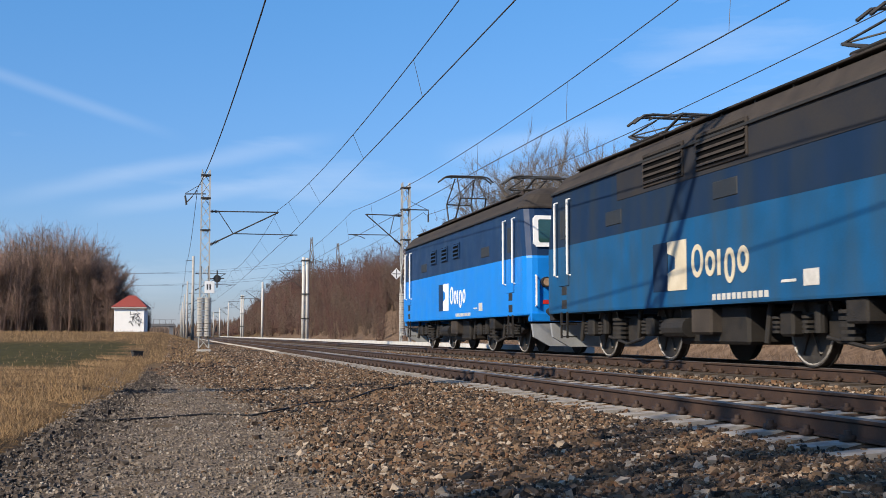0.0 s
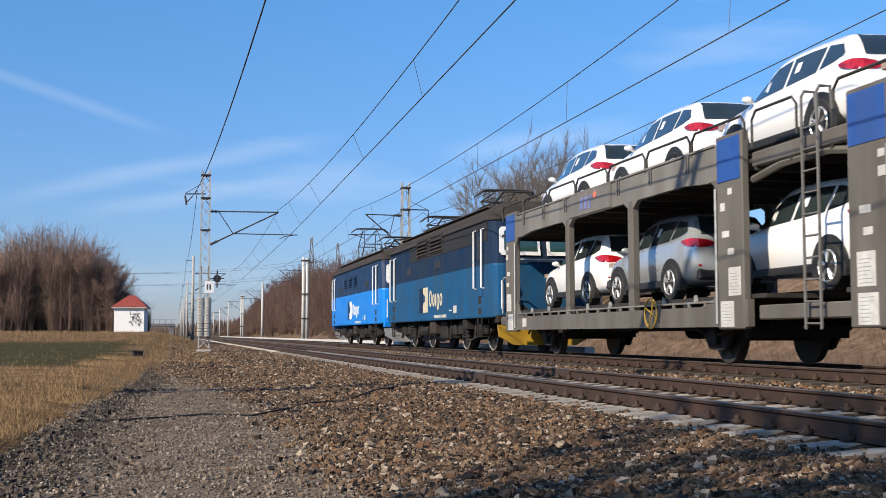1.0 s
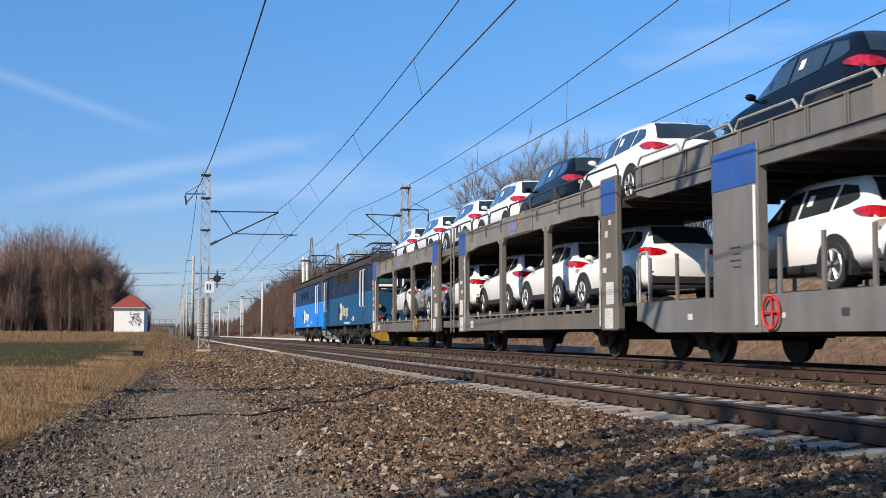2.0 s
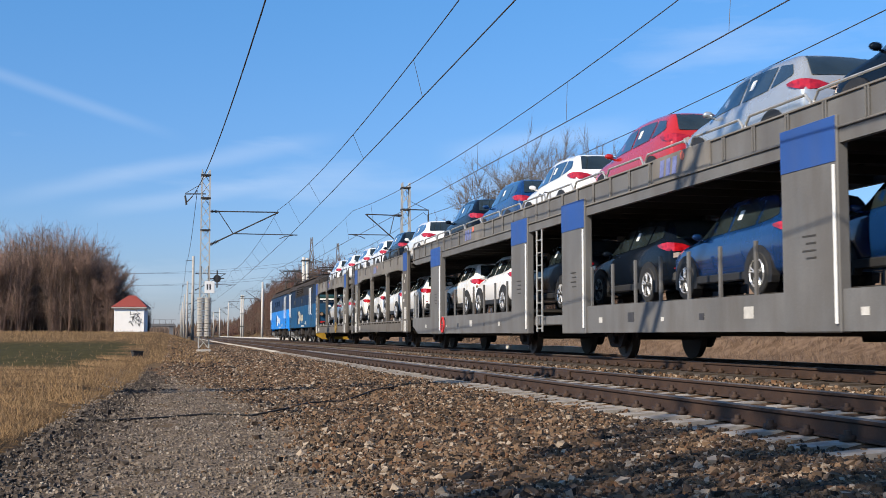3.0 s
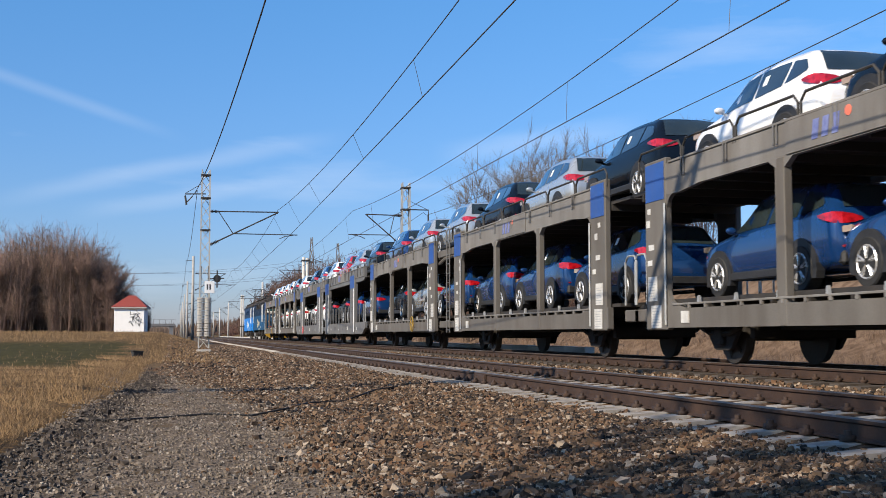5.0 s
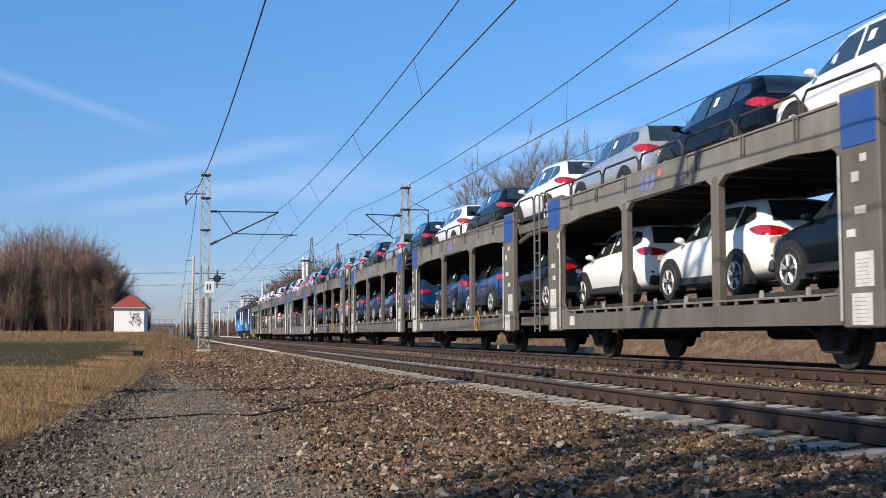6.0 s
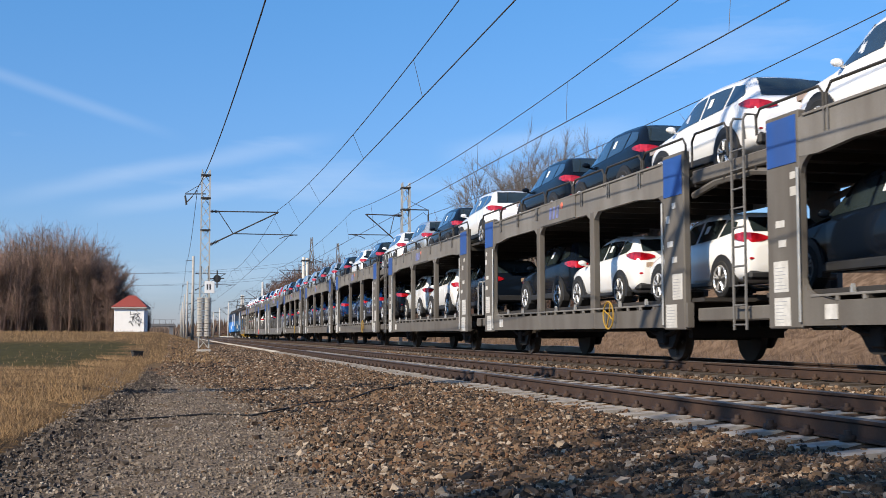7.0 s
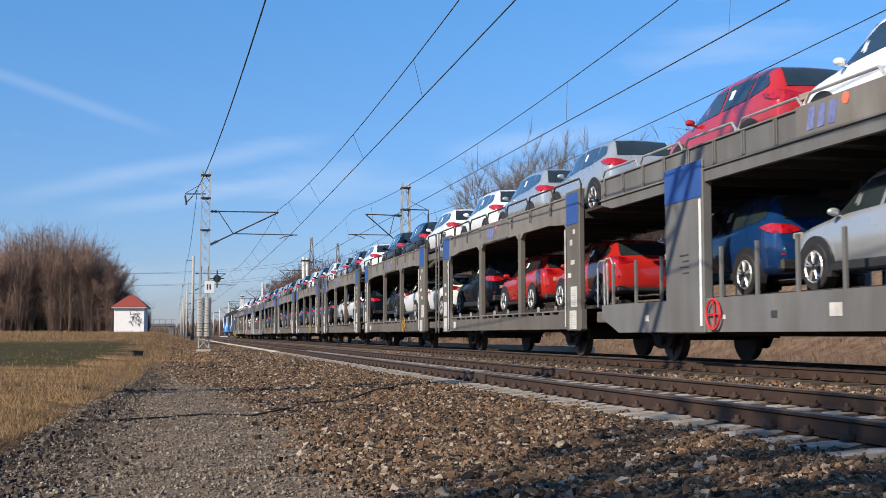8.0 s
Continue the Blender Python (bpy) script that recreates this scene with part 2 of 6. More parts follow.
def rod(bm, p, q, r, n=6, r2=None):
    """A round bar from p to q."""
    p, q = Vector(p), Vector(q)
    d = q - p
    m = Matrix.Translation((p + q) / 2) @ d.to_track_quat("Z", "Y").to_matrix().to_4x4()
    bmesh.ops.create_cone(bm, cap_ends=True, segments=n, radius1=r, radius2=r if r2 is None else r2, depth=d.length, matrix=m)
    return bm


def path(bm, pts, r, n=6):
    """A bent tube through the points, in one piece."""
    P = [Vector(p) for p in pts]
    rings = []
    for i, p in enumerate(P):
        d = (P[min(i + 1, len(P) - 1)] - P[max(i - 1, 0)])
        if d.length < 1e-6:
            d = P[i] - P[i - 1]
        d.normalize()
        ref = Vector((0, 0, 1)) if abs(d.z) < 0.75 else Vector((0, 1, 0)) if abs(d.y) < 0.75 else Vector((1, 0, 0))
        u = d.cross(ref).normalized()
        w = d.cross(u)
        row = [u * math.cos(k * math.tau / n) + w * math.sin(k * math.tau / n) for k in range(n)]
        if rings:    # keep the tube from twisting: start where the last ring starts
            last = rings[-1][1]
            k0 = max(range(n), key=lambda k: row[k].dot(last[0]))
            row = row[k0:] + row[:k0]
            if row[1].dot(last[1]) < row[-1].dot(last[1]):
                row = [row[0]] + row[:0:-1]
        rings.append(([bm.verts.new(p + q * r) for q in row], row))
    for (a, _), (b, _) in zip(rings, rings[1:]):
        for k in range(n):
            j = (k + 1) % n
            bm.faces.new((a[k], a[j], b[j], b[k]))
    bm.faces.new(rings[0][0]), bm.faces.new(rings[-1][0])
    return bm


def slab(bm, outline, axis, a, b):
    """A polygon drawn across an axis and drawn out along it from a to b."""
    def at(p, k):
        return {"x": (k, p[0], p[1]), "y": (p[0], k, p[1]), "z": (p[0], p[1], k)}[axis]
    lo, hi = [bm.verts.new(at(p, a)) for p in outline], [bm.verts.new(at(p, b)) for p in outline]
    n = len(outline)
    bm.faces.new(lo), bm.faces.new(hi)
    for i in range(n):
        bm.faces.new((lo[i], lo[(i + 1) % n], hi[(i + 1) % n], hi[i]))
    return bm


def link_mesh(name, bm, material, smooth=False):
    bmesh.ops.recalc_face_normals(bm, faces=bm.faces[:])
    me = bpy.data.meshes.new(name)
    bm.to_mesh(me)
    bm.free()
    me.materials.append(material)
    if smooth:
        me.polygons.foreach_set("use_smooth", [True] * len(me.polygons))
    return new(name, me)


def part(name, bm, material, parent, label="", smooth=False):
    ob = link_mesh(name, bm, material, smooth)
    ob.parent = parent
    if label:
        tagged(ob, label)
    return ob


def B():
    return bmesh.new()


def mesh_from(name, verts, faces, material):
    """A mesh from numpy arrays: verts (n, 3), faces (m, k)."""
    me = bpy.data.meshes.new(name)
    nv, (nf, k) = len(verts), faces.shape
    me.vertices.add(nv)
    me.vertices.foreach_set("co", np.asarray(verts, dtype=np.float32).ravel())
    me.loops.add(nf * k)
    me.loops.foreach_set("vertex_index", np.asarray(faces, dtype=np.int32).ravel())
    me.polygons.add(nf)
    me.polygons.foreach_set("loop_start", np.arange(0, nf * k, k, dtype=np.int32))
    me.update(calc_edges=True)
    me.materials.append(material)
    return me


# ---- ground ----
NEAR_L, NEAR_R, FAR_L, FAR_R = 5.15, 6.65, 9.15, 10.65     # rail centres
NEAR_LZ, NEAR_RZ = -0.165, -0.110                             # the near track lies lower and leans to its left


def ease(a, b, x):
    k = min(max((x - a) / (b - a), 0.0), 1.0)
    return k * k * (3 - 2 * k)


def verge_edge(y):
    """Where the grass verge ends and the path begins."""
    return min(max(-1.45 + 0.045 * (y - 9), -1.6), -0.8)


def ground_z(x, y):
    """Height of the ground: track bed, ballast shoulder, path, grass verge, rising field and the cutting's bank."""
    bed = -0.40 + 0.05 * ease(4.9, 5.1, x) + 0.055 * ease(5.2, 7.0, x) + 0.055 * ease(7.2, 9.0, x)
    toe = 1.9 + 0.02 * max(y - 10, 0)
    toe = min(toe, 3.2)
    low = -0.47
    z = low + (bed - low) * ease(toe - 1.0, 4.5, x)
    if x > 11.5:
        z = -0.24 - 0.20 * ease(11.6, 13.2, x)
    if x > 17.5:
        z += (5.0 * ease(18.5, 30.0, x) + 1.2 * ease(28, 45, x)) * (1 + 0.35 * ease(110, 300, y)) * (1 - 0.7 * ease(330, 560, y))
        z += 1.3 * max(0.0, noise.noise(Vector((x * 0.25, y * 0.075, 4.4))) + 0.1) * ease(17.0, 19.0, x) * ease(22.0, 19.8, x)
    e = verge_edge(y)
    if x < e:
        z += 0.10 * ease(e, e - 0.7, x) + 0.05 * ease(e - 0.3, e - 3, x)
    if x < 3.5:
        z += 1.05 * ease(45, 112, y) * ease(3.5, -1.5, x)
    near = ease(60, 20, y) * ease(-12, -3, y)
    if near > 0 and x < 5.0:
        z += near * 0.045 * (noise.noise(Vector((x * 1.3, y * 1.3, 0.3))) + 0.5 * noise.noise(Vector((x * 4.1, y * 4.1, 1.7)))) * ease(5.0, 4.2, x)
    return z


def spaced(stops):
    out = []
    for (a, b, n) in stops:
        out += list(np.linspace(a, b, n, endpoint=False))
    return out + [stops[-1][1]]


def build_ground():
    xs = spaced([(-2500, -200, 8), (-200, -30, 14), (-30, -8, 22), (-8, 6, 112), (6, 14, 32), (14, 34, 40), (34, 60, 13), (60, 300, 10), (300, 2500, 8)])
    ys = spaced([(-2500, -100, 8), (-100, -10, 18), (-10, 4, 28), (4, 26, 176), (26, 60, 90), (60, 140, 80), (140, 620, 80), (620, 3200, 12)])
    nx, ny = len(xs), len(ys)
    verts = np.array([(x, y, ground_z(x, y)) for y in ys for x in xs])
    i = np.arange(nx * ny).reshape(ny, nx)
    faces = np.stack([i[:-1, :-1], i[:-1, 1:], i[1:, 1:], i[1:, :-1]], axis=-1).reshape(-1, 4)
    m = bpy.data.materials.new("railway_ground")
    m.use_nodes = True
    nd, ln = m.node_tree.nodes, m.node_tree.links
    bs = nd["Principled BSDF"]
    bs.inputs["Roughness"].default_value = 0.95
    bs.inputs["Specular IOR Level"].default_value = 0.08
    tc = nd.new("ShaderNodeTexCoord")
    sp = nd.new("ShaderNodeSeparateXYZ")
    ln.new(tc.outputs["Object"], sp.inputs[0])

    def noise_node(scale, detail=4, rough=0.6):
        n = nd.new("ShaderNodeTexNoise")
        n.inputs["Scale"].default_value, n.inputs["Detail"].default_value, n.inputs["Roughness"].default_value = scale, detail, rough
        ln.new(tc.outputs["Object"], n.inputs["Vector"])
        return n.outputs["Fac"]

    def math_node(op, a, b, c=None):
        n = nd.new("ShaderNodeMath")
        n.operation = op
        for k, v in enumerate((a, b, c)):
            if v is None:
                continue
            if isinstance(v, (int, float)):
                n.inputs[k].default_value = v
            else:
                ln.new(v, n.inputs[k])
        return n.outputs[0]

    def ranged(v, a, b):
        n = nd.new("ShaderNodeMapRange")
        n.interpolation_type = "SMOOTHSTEP"
        n.inputs["From Min"].default_value, n.inputs["From Max"].default_value = a, b
        ln.new(v, n.inputs["Value"])
        return n.outputs["Result"]

    def mixed(f, a, b):
        n = nd.new("ShaderNodeMix")
        n.data_type = "RGBA"
        if isinstance(f, float):
            n.inputs["Factor"].default_value = f
        else:
            ln.new(f, n.inputs["Factor"])
        for key, v in (("A", a), ("B", b)):
            if isinstance(v, tuple):
                n.inputs[key].default_value = (*v, 1)
            else:
                ln.new(v, n.inputs[key])
        return n.outputs["Result"]

    vor = nd.new("ShaderNodeTexVoronoi")
    vor.inputs["Scale"].default_value = 30
    ln.new(tc.outputs["Object"], vor.inputs["Vector"])
    vor2 = nd.new("ShaderNodeTexVoronoi")
    vor2.inputs["Scale"].default_value = 55
    ln.new(tc.outputs["Object"], vor2.inputs["Vector"])
    sepv = nd.new("ShaderNodeSeparateColor")
    ln.new(vor.outputs["Color"], sepv.inputs[0])
    sepw = nd.new("ShaderNodeSeparateColor")
    ln.new(vor2.outputs["Color"], sepw.inputs[0])
    big, mid, fine = noise_node(0.35), noise_node(2.2), noise_node(30, 3)
    stone = mixed(sepv.outputs[0], (0.032, 0.020, 0.013), (0.14, 0.090, 0.057))
    stone = mixed(ranged(mid, 0.5, 0.7), stone, (0.115, 0.063, 0.031))
    grit = mixed(sepw.outputs[0], (0.064, 0.050, 0.038), (0.215, 0.168, 0.128))
    grit = mixed(ranged(mid, 0.52, 0.75), grit, (0.10, 0.07, 0.042))
    straw = mixed(ranged(mid, 0.35, 0.68), (0.17, 0.098, 0.040), (0.285, 0.176, 0.077))
    straw = mixed(ranged(fine, 0.4, 0.65), (0.085, 0.055, 0.027), straw)
    green = mixed(ranged(mid, 0.4, 0.7), (0.040, 0.036, 0.013), (0.080, 0.066, 0.025))
    soil = mixed(ranged(fine, 0.3, 0.7), (0.025, 0.018, 0.013), (0.06, 0.045, 0.033))
    x, y = sp.outputs["X"], sp.outputs["Y"]
    wob = math_node("MULTIPLY_ADD", mid, 1.6, -0.8)
    xw = math_node("ADD", x, wob)
    yfar = math_node("MULTIPLY_ADD", y, -0.02, 0.0)
    toe = math_node("ADD", xw, yfar)
    c = mixed(ranged(toe, 0.7, 1.6), grit, stone)
    ve = math_node("MULTIPLY_ADD", math_node("MINIMUM", y, 23.0), -0.045, xw)
    verge = ranged(ve, -1.70, -1.98)
    lip = math_node("MULTIPLY", ranged(ve, -1.1, -1.6), ranged(y, 40.0, 15.0))
    c = mixed(lip, c, soil)
    c = mixed(verge, c, straw)
    yy = math_node("MULTIPLY_ADD", mid, 14.0, y)
    xx = math_node("MULTIPLY_ADD", big, 5.0, x)
    patch = math_node("MULTIPLY", math_node("MULTIPLY", ranged(yy, 35.0, 41.0), ranged(yy, 88.0, 74.0)), ranged(xx, 1.0, -0.4))
    c = mixed(patch, c, green)
    far_verge = math_node("MULTIPLY", ranged(yy, 34.0, 50.0), ranged(xx, 4.6, 3.2))
    c = mixed(math_node("MULTIPLY", far_verge, math_node("SUBTRACT", 1.0, patch)), c, straw)
    c = mixed(ranged(xw, 12.2, 13.4), c, mixed(ranged(mid, 0.35, 0.68), (0.105, 0.068, 0.044), (0.20, 0.138, 0.095)))
    c = mixed(ranged(y, 150.0, 420.0), c, mixed(0.5, straw, green))
    ln.new(c, bs.inputs["Base Color"])
    bp = nd.new("ShaderNodeBump")
    bp.inputs["Strength"].default_value, bp.inputs["Distance"].default_value = 0.7, 0.02
    hgt = math_node("MULTIPLY_ADD", vor.outputs["Distance"], 0.5, fine)
    ln.new(hgt, bp.inputs["Height"])
    ln.new(bp.outputs["Normal"], bs.inputs["Normal"])
    ob = new("ground", mesh_from("ground", verts, faces, m))
    tagged(ob, "ballast, gravel path, dry grass verge and field beside the tracks", "ground", kind="structure")
    return ob


build_ground()


# ---- track ----
def rail_mesh(x, z, name, parent):
    prof = [(-0.07, -0.172), (0.07, -0.172), (0.07, -0.160), (0.012, -0.145), (0.010, -0.05), (0.034, -0.036), (0.036, -0.010), (-0.036, -0.010), (-0.034, -0.036), (-0.010, -0.05), (-0.012, -0.145), (-0.07, -0.160)]
    bm = B()
    slab(bm, [(x + u, z + w) for u, w in prof], "y", -90, 700)
    rail = part(name, bm, M["rail"], parent, "rust-brown steel rail")
    bm = B()
    slab(bm, [(x - 0.036, z - 0.010), (x + 0.036, z - 0.010), (x + 0.030, z), (x - 0.030, z)], "y", -90, 700)
    part("rail_head", bm, M["rail_head"], rail, "worn shiny running surface")
    return rail


def sleeper_data(name, tone):
    bm = B()
    out = [(-1.32, -0.2), (1.32, -0.2), (1.30, 0.0), (0.95, 0.01), (0.45, 0.0), (0.35, -0.05), (-0.35, -0.05), (-0.45, 0.0), (-0.95, 0.01), (-1.30, 0.0)]
    slab(bm, out, "y", -0.125, 0.125)
    me = bpy.data.meshes.new(name)
    bmesh.ops.recalc_face_normals(bm, faces=bm.faces[:])
    bm.to_mesh(me)
    bm.free()
    me.materials.append(M[tone])
    return me


def build_track(name, xl, zl, xr, zr, label, pieces, tone):
    root = tagged(new(name), label, "railway track", kind="structure")
    rail_mesh(xl, zl, "rail", root)
    rail_mesh(xr, zr, "rail", root)
    lean = math.degrees(math.atan2(zl - zr, xr - xl))
    me = sleeper_data("sleeper", tone)
    cx, cz = (xl + xr) / 2, (zl + zr) / 2 - 0.182
    rng = random.Random(3)
    for i in range(pieces):
        ob = new("sleeper", me)
        ob.parent = root
        ob.matrix_basis = pose(cx + rng.uniform(-0.05, 0.05), 4.47 + i * 0.6 + rng.uniform(-0.03, 0.03), cz + rng.uniform(-0.010, 0.006), rng.uniform(-1, 1), lean, rng.uniform(-1.2, 1.2))
    for x, z in ((xl, zl), (xr, zr)):
        for s in (-1, 1):
            bm = B()
            bx(bm, (x + s * 0.012, 19.05, z - 0.145), (x + s * 0.062, 19.75, z - 0.035), 0.008)
            part("fishplate", bm, M["clip"], root, "dark fishplate of a rail joint")
    # fastenings on both feet of both rails, and the sleepers further out
    v, f = [], []
    base = np.array([(a, b, c) for a in (-1, 1) for b in (-1, 1) for c in (0, 1)], dtype=float)
    quad = np.array([(0, 1, 3, 2), (4, 6, 7, 5), (0, 4, 5, 1), (2, 3, 7, 6), (0, 2, 6, 4), (1, 5, 7, 3)])
    n = 0
    for i in range(230):
        y = 4.47 + i * 0.6
        for xr_, zr_ in ((xl, zl), (xr, zr)):
            for s in (-1, 1):
                for k in ((0.045, 0.045, 0.05), (0.022, 0.022, 0.085)):
                    q = base * np.array(k) + np.array((xr_ + s * 0.105, y, zr_ - 0.178))
                    v.append(q), f.append(quad + n)
                    n += 8
    clips = new("fastenings", mesh_from("fastenings", np.concatenate(v), np.concatenate(f), M["clip"]))
    clips.parent = root
    tagged(clips, "rusty rail fastenings", kind="stuff")
    v, f, n = [], [], 0
    for i in list(range(-8, 0)) + list(range(pieces, 400)):
        q = base * np.array((1.25, 0.125, 0.2)) + np.array((cx, 4.47 + i * 0.6, cz - 0.205))
        v.append(q), f.append(quad + n)
        n += 8
    rest = new("sleeper_row", mesh_from("sleeper_row", np.concatenate(v), np.concatenate(f), M[tone]))
    rest.parent = root
    tagged(rest, "row of concrete sleepers", kind="stuff")


build_track("track_near", NEAR_L, NEAR_LZ, NEAR_R, NEAR_RZ, "rusty rails on pale concrete sleepers in ballast", 90, "sleeper")
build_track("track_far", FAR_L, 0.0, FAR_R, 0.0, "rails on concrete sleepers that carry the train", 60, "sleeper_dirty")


# ---- the train ----
TRAIN_X = 9.9
MOVING = []          # (thing, place along the train, x, z)
WHEELSETS = []       # (part, its place in its thing, radius)


def catmull(rows, n):
    """Rows of numbers resampled smoothly to n rows along their first column."""
    a = np.array(rows, dtype=float)
    t = np.linspace(0, len(a) - 1, n)
    out = []
    for u in t:
        i = min(int(u), len(a) - 2)
        p0, p1, p2, p3 = a[max(i - 1, 0)], a[i], a[i + 1], a[min(i + 2, len(a) - 1)]
        k = u - i
        m1, m2 = (p2 - p0) * 0.5, (p3 - p1) * 0.5
        out.append((2 * k**3 - 3 * k**2 + 1) * p1 + (k**3 - 2 * k**2 + k) * m1 + (-2 * k**3 + 3 * k**2) * p2 + (k**3 - k**2) * m2)
    return np.array(out)


# --- cars ---
SUV = [  # y, underside, belt, top, half width at the belt, half width of the roof
    (-2.22, 0.46, 0.80, 0.88, 0.70, 0.58), (-2.15, 0.36, 0.98, 1.06, 0.85, 0.74), (-2.02, 0.33, 1.10, 1.24, 0.90, 0.72),
    (-1.72, 0.30, 1.13, 1.56, 0.92, 0.64), (-1.2, 0.29, 1.09, 1.63, 0.925, 0.62), (-0.4, 0.29, 1.05, 1.65, 0.925, 0.63),
    (0.3, 0.29, 1.02, 1.61, 0.925, 0.62), (0.72, 0.29, 1.00, 1.36, 0.92, 0.66), (1.10, 0.29, 0.98, 1.08, 0.91, 0.74),
    (1.65, 0.30, 0.90, 1.00, 0.89, 0.72), (2.02, 0.34, 0.78, 0.88, 0.83, 0.62), (2.20, 0.44, 0.62, 0.70, 0.66, 0.50)]
HATCH = [
    (-2.10, 0.42, 0.76, 0.84, 0.68, 0.56), (-2.03, 0.32, 0.92, 1.00, 0.83, 0.72), (-1.88, 0.28, 1.02, 1.14, 0.88, 0.72),
    (-1.52, 0.25, 1.03, 1.40, 0.89, 0.62), (-1.0, 0.24, 0.99, 1.47, 0.89, 0.60), (-0.3, 0.24, 0.95, 1.49, 0.89, 0.61),
    (0.3, 0.24, 0.93, 1.45, 0.89, 0.60), (0.78, 0.24, 0.91, 1.20, 0.885, 0.65), (1.22, 0.24, 0.89, 0.96, 0.88, 0.74),
    (1.70, 0.25, 0.80, 0.88, 0.85, 0.70), (2.00, 0.30, 0.68, 0.76, 0.78, 0.60), (2.12, 0.40, 0.56, 0.62, 0.62, 0.46)]


def ring(st):
    y, zb, zk, zt, wk, wt = st
    mid = zb + (zk - zb) * 0.55
    half = [(0.0, zb), (wk * 0.86, zb), (wk * 0.965, zb + 0.12), (wk, mid), (wk * 0.995, zk - 0.07), (wk * 0.965, zk), (wt + 0.035 + 0.2 * max(zk - zt + 0.12, 0), zt - min(0.09, (zt - zk) * 0.5)), (wt - 0.05, zt - 0.012), (wt * 0.5, zt + 0.012), (0.0, zt + 0.018)]
    return [Vector((x, y, z)) for x, z in half]


def patch(bm, a, b, c, d, out):
    """A curved pane over the quad a b c d, lifted by out."""
    n = (b - a).cross(d - a)
    n.normalize()
    vs = [bm.verts.new(p + n * out) for p in (a, b, c, d)]
    bm.faces.new(vs)


def build_car(stations, name, wheel_r, axle_f, axle_r, paint, hatch):
    root = new(name)
    st = catmull(stations, 45)
    rings = [ring(s) for s in st]
    bm = B()
    n = len(rings[0])
    prev = None
    for rg in rings:
        row = [bm.verts.new(p) for p in rg] + [bm.verts.new((-p.x, p.y, p.z)) for p in rg[-2:0:-1]]
        if prev:
            for i in range(len(row)):
                j = (i + 1) % len(row)
                bm.faces.new((prev[i], prev[j], row[j], row[i]))
        else:
            bm.faces.new(row)
        prev = row
    bm.faces.new(prev)
    body = part("body", bm, paint, root, smooth=True)
    body.material_slots[0].link = "OBJECT"
    body.material_slots[0].material = paint

    def at(y):
        k = np.interp(y, st[:, 0], np.arange(len(st)))
        i = min(int(k), len(st) - 2)
        a, b = ring(st[i]), ring(st[i + 1])
        return [p.lerp(q, k - i) for p, q in zip(a, b)]

    def side_glass(name_, ys, lo=0.10, hi=0.93):
        for s in (1, -1):
            bm = B()
            cols = []
            for y, l, h in ys:
                r = at(y)
                p, q = r[5].lerp(r[6], l), r[5].lerp(r[6], h)
                off = Vector((0.007, 0, 0.004))
                cols.append([bm.verts.new(((p + off).x * s, p.y, (p + off).z)), bm.verts.new(((q + off).x * s, q.y, (q + off).z))])
            for a, b in zip(cols, cols[1:]):
                bm.faces.new((a[0], b[0], b[1], a[1]))
            part(name_, bm, M["glass"], root, "dark tinted side glass", smooth=True)
    e = 0.1 if hatch else 0.0
    side_glass("rear_quarter_window", [(-1.78 + e * 2, 0.34, 0.5), (-1.62 + e, 0.14, 0.84), (-1.22 + e, 0.10, 0.93)])
    side_glass("rear_door_window", [(-1.14 + e, 0.08, 0.93), (-0.75, 0.08, 0.94), (-0.28, 0.08, 0.94)])
    side_glass("front_door_window", [(-0.20, 0.08, 0.94), (0.25, 0.08, 0.92), (0.55, 0.10, 0.80), (0.86, 0.16, 0.42)])
    # tailgate glass and windscreen follow the slope of the loft
    for name_, ys, w in (("rear_window", [-2.06 + e, -1.95 + e, -1.84 + e, -1.74 + e], 0.93), ("windscreen", [1.06, 0.90, 0.72, 0.55, 0.42], 0.95)):
        bm = B()
        cols = []
        for y in ys:
            r = at(y)
            top = r[7]
            back = -0.010 if y < 0 else 0.010
            cols.append([bm.verts.new((x, top.y + back, top.z + 0.012 + (0.02 if abs(x) < 0.3 else 0.008))) for x in np.linspace(-top.x * w - 0.03, top.x * w + 0.03, 7)])
        for a, b in zip(cols, cols[1:]):
            for i in range(6):
                bm.faces.new((a[i], a[i + 1], b[i + 1], b[i]))
        part(name_, bm, M["glass"], root, "dark glass", smooth=True)
    # lamps, lower cladding, arches, mirrors, plate, sticker
    ly, lz = stations[1][0], stations[1][2]
    for s in (1, -1):
        bm = B()
        y0 = ly - 0.055
        cols = [(0.44, y0 + 0.01, 0.03, 0.07), (0.60, y0, -0.02, 0.11), (0.76, y0 + 0.02, -0.035, 0.13), (0.88, y0 + 0.08, -0.03, 0.135), (0.935, y0 + 0.20, 0.01, 0.12), (0.945, y0 + 0.36, 0.06, 0.10)]
        k = 1.0 if not hatch else 0.97
        o = [[bm.verts.new((s * x * k, y, lz + a)) for x, y, a, _ in cols], [bm.verts.new((s * x * k, y + 0.03, lz + c)) for x, y, _, c in cols], [bm.verts.new((s * x * k * 0.88, y + 0.08, lz + c)) for x, y, _, c in cols], [bm.verts.new((s * x * k * 0.88, y + 0.08, lz + a)) for x, y, a, _ in cols]]
        for r0, r1 in zip(o, o[1:] + o[:1]):
            for i in range(len(cols) - 1):
                bm.faces.new((r0[i], r0[i + 1], r1[i + 1], r1[i]))
        part("tail_lamp", bm, M["tail_lamp"], root, "red wrap-round tail lamp")
        bm = B()
        bx(bm, (s * 0.50, ly - 0.06, 0.60), (s * 0.78, ly - 0.01, 0.64), 0.01)
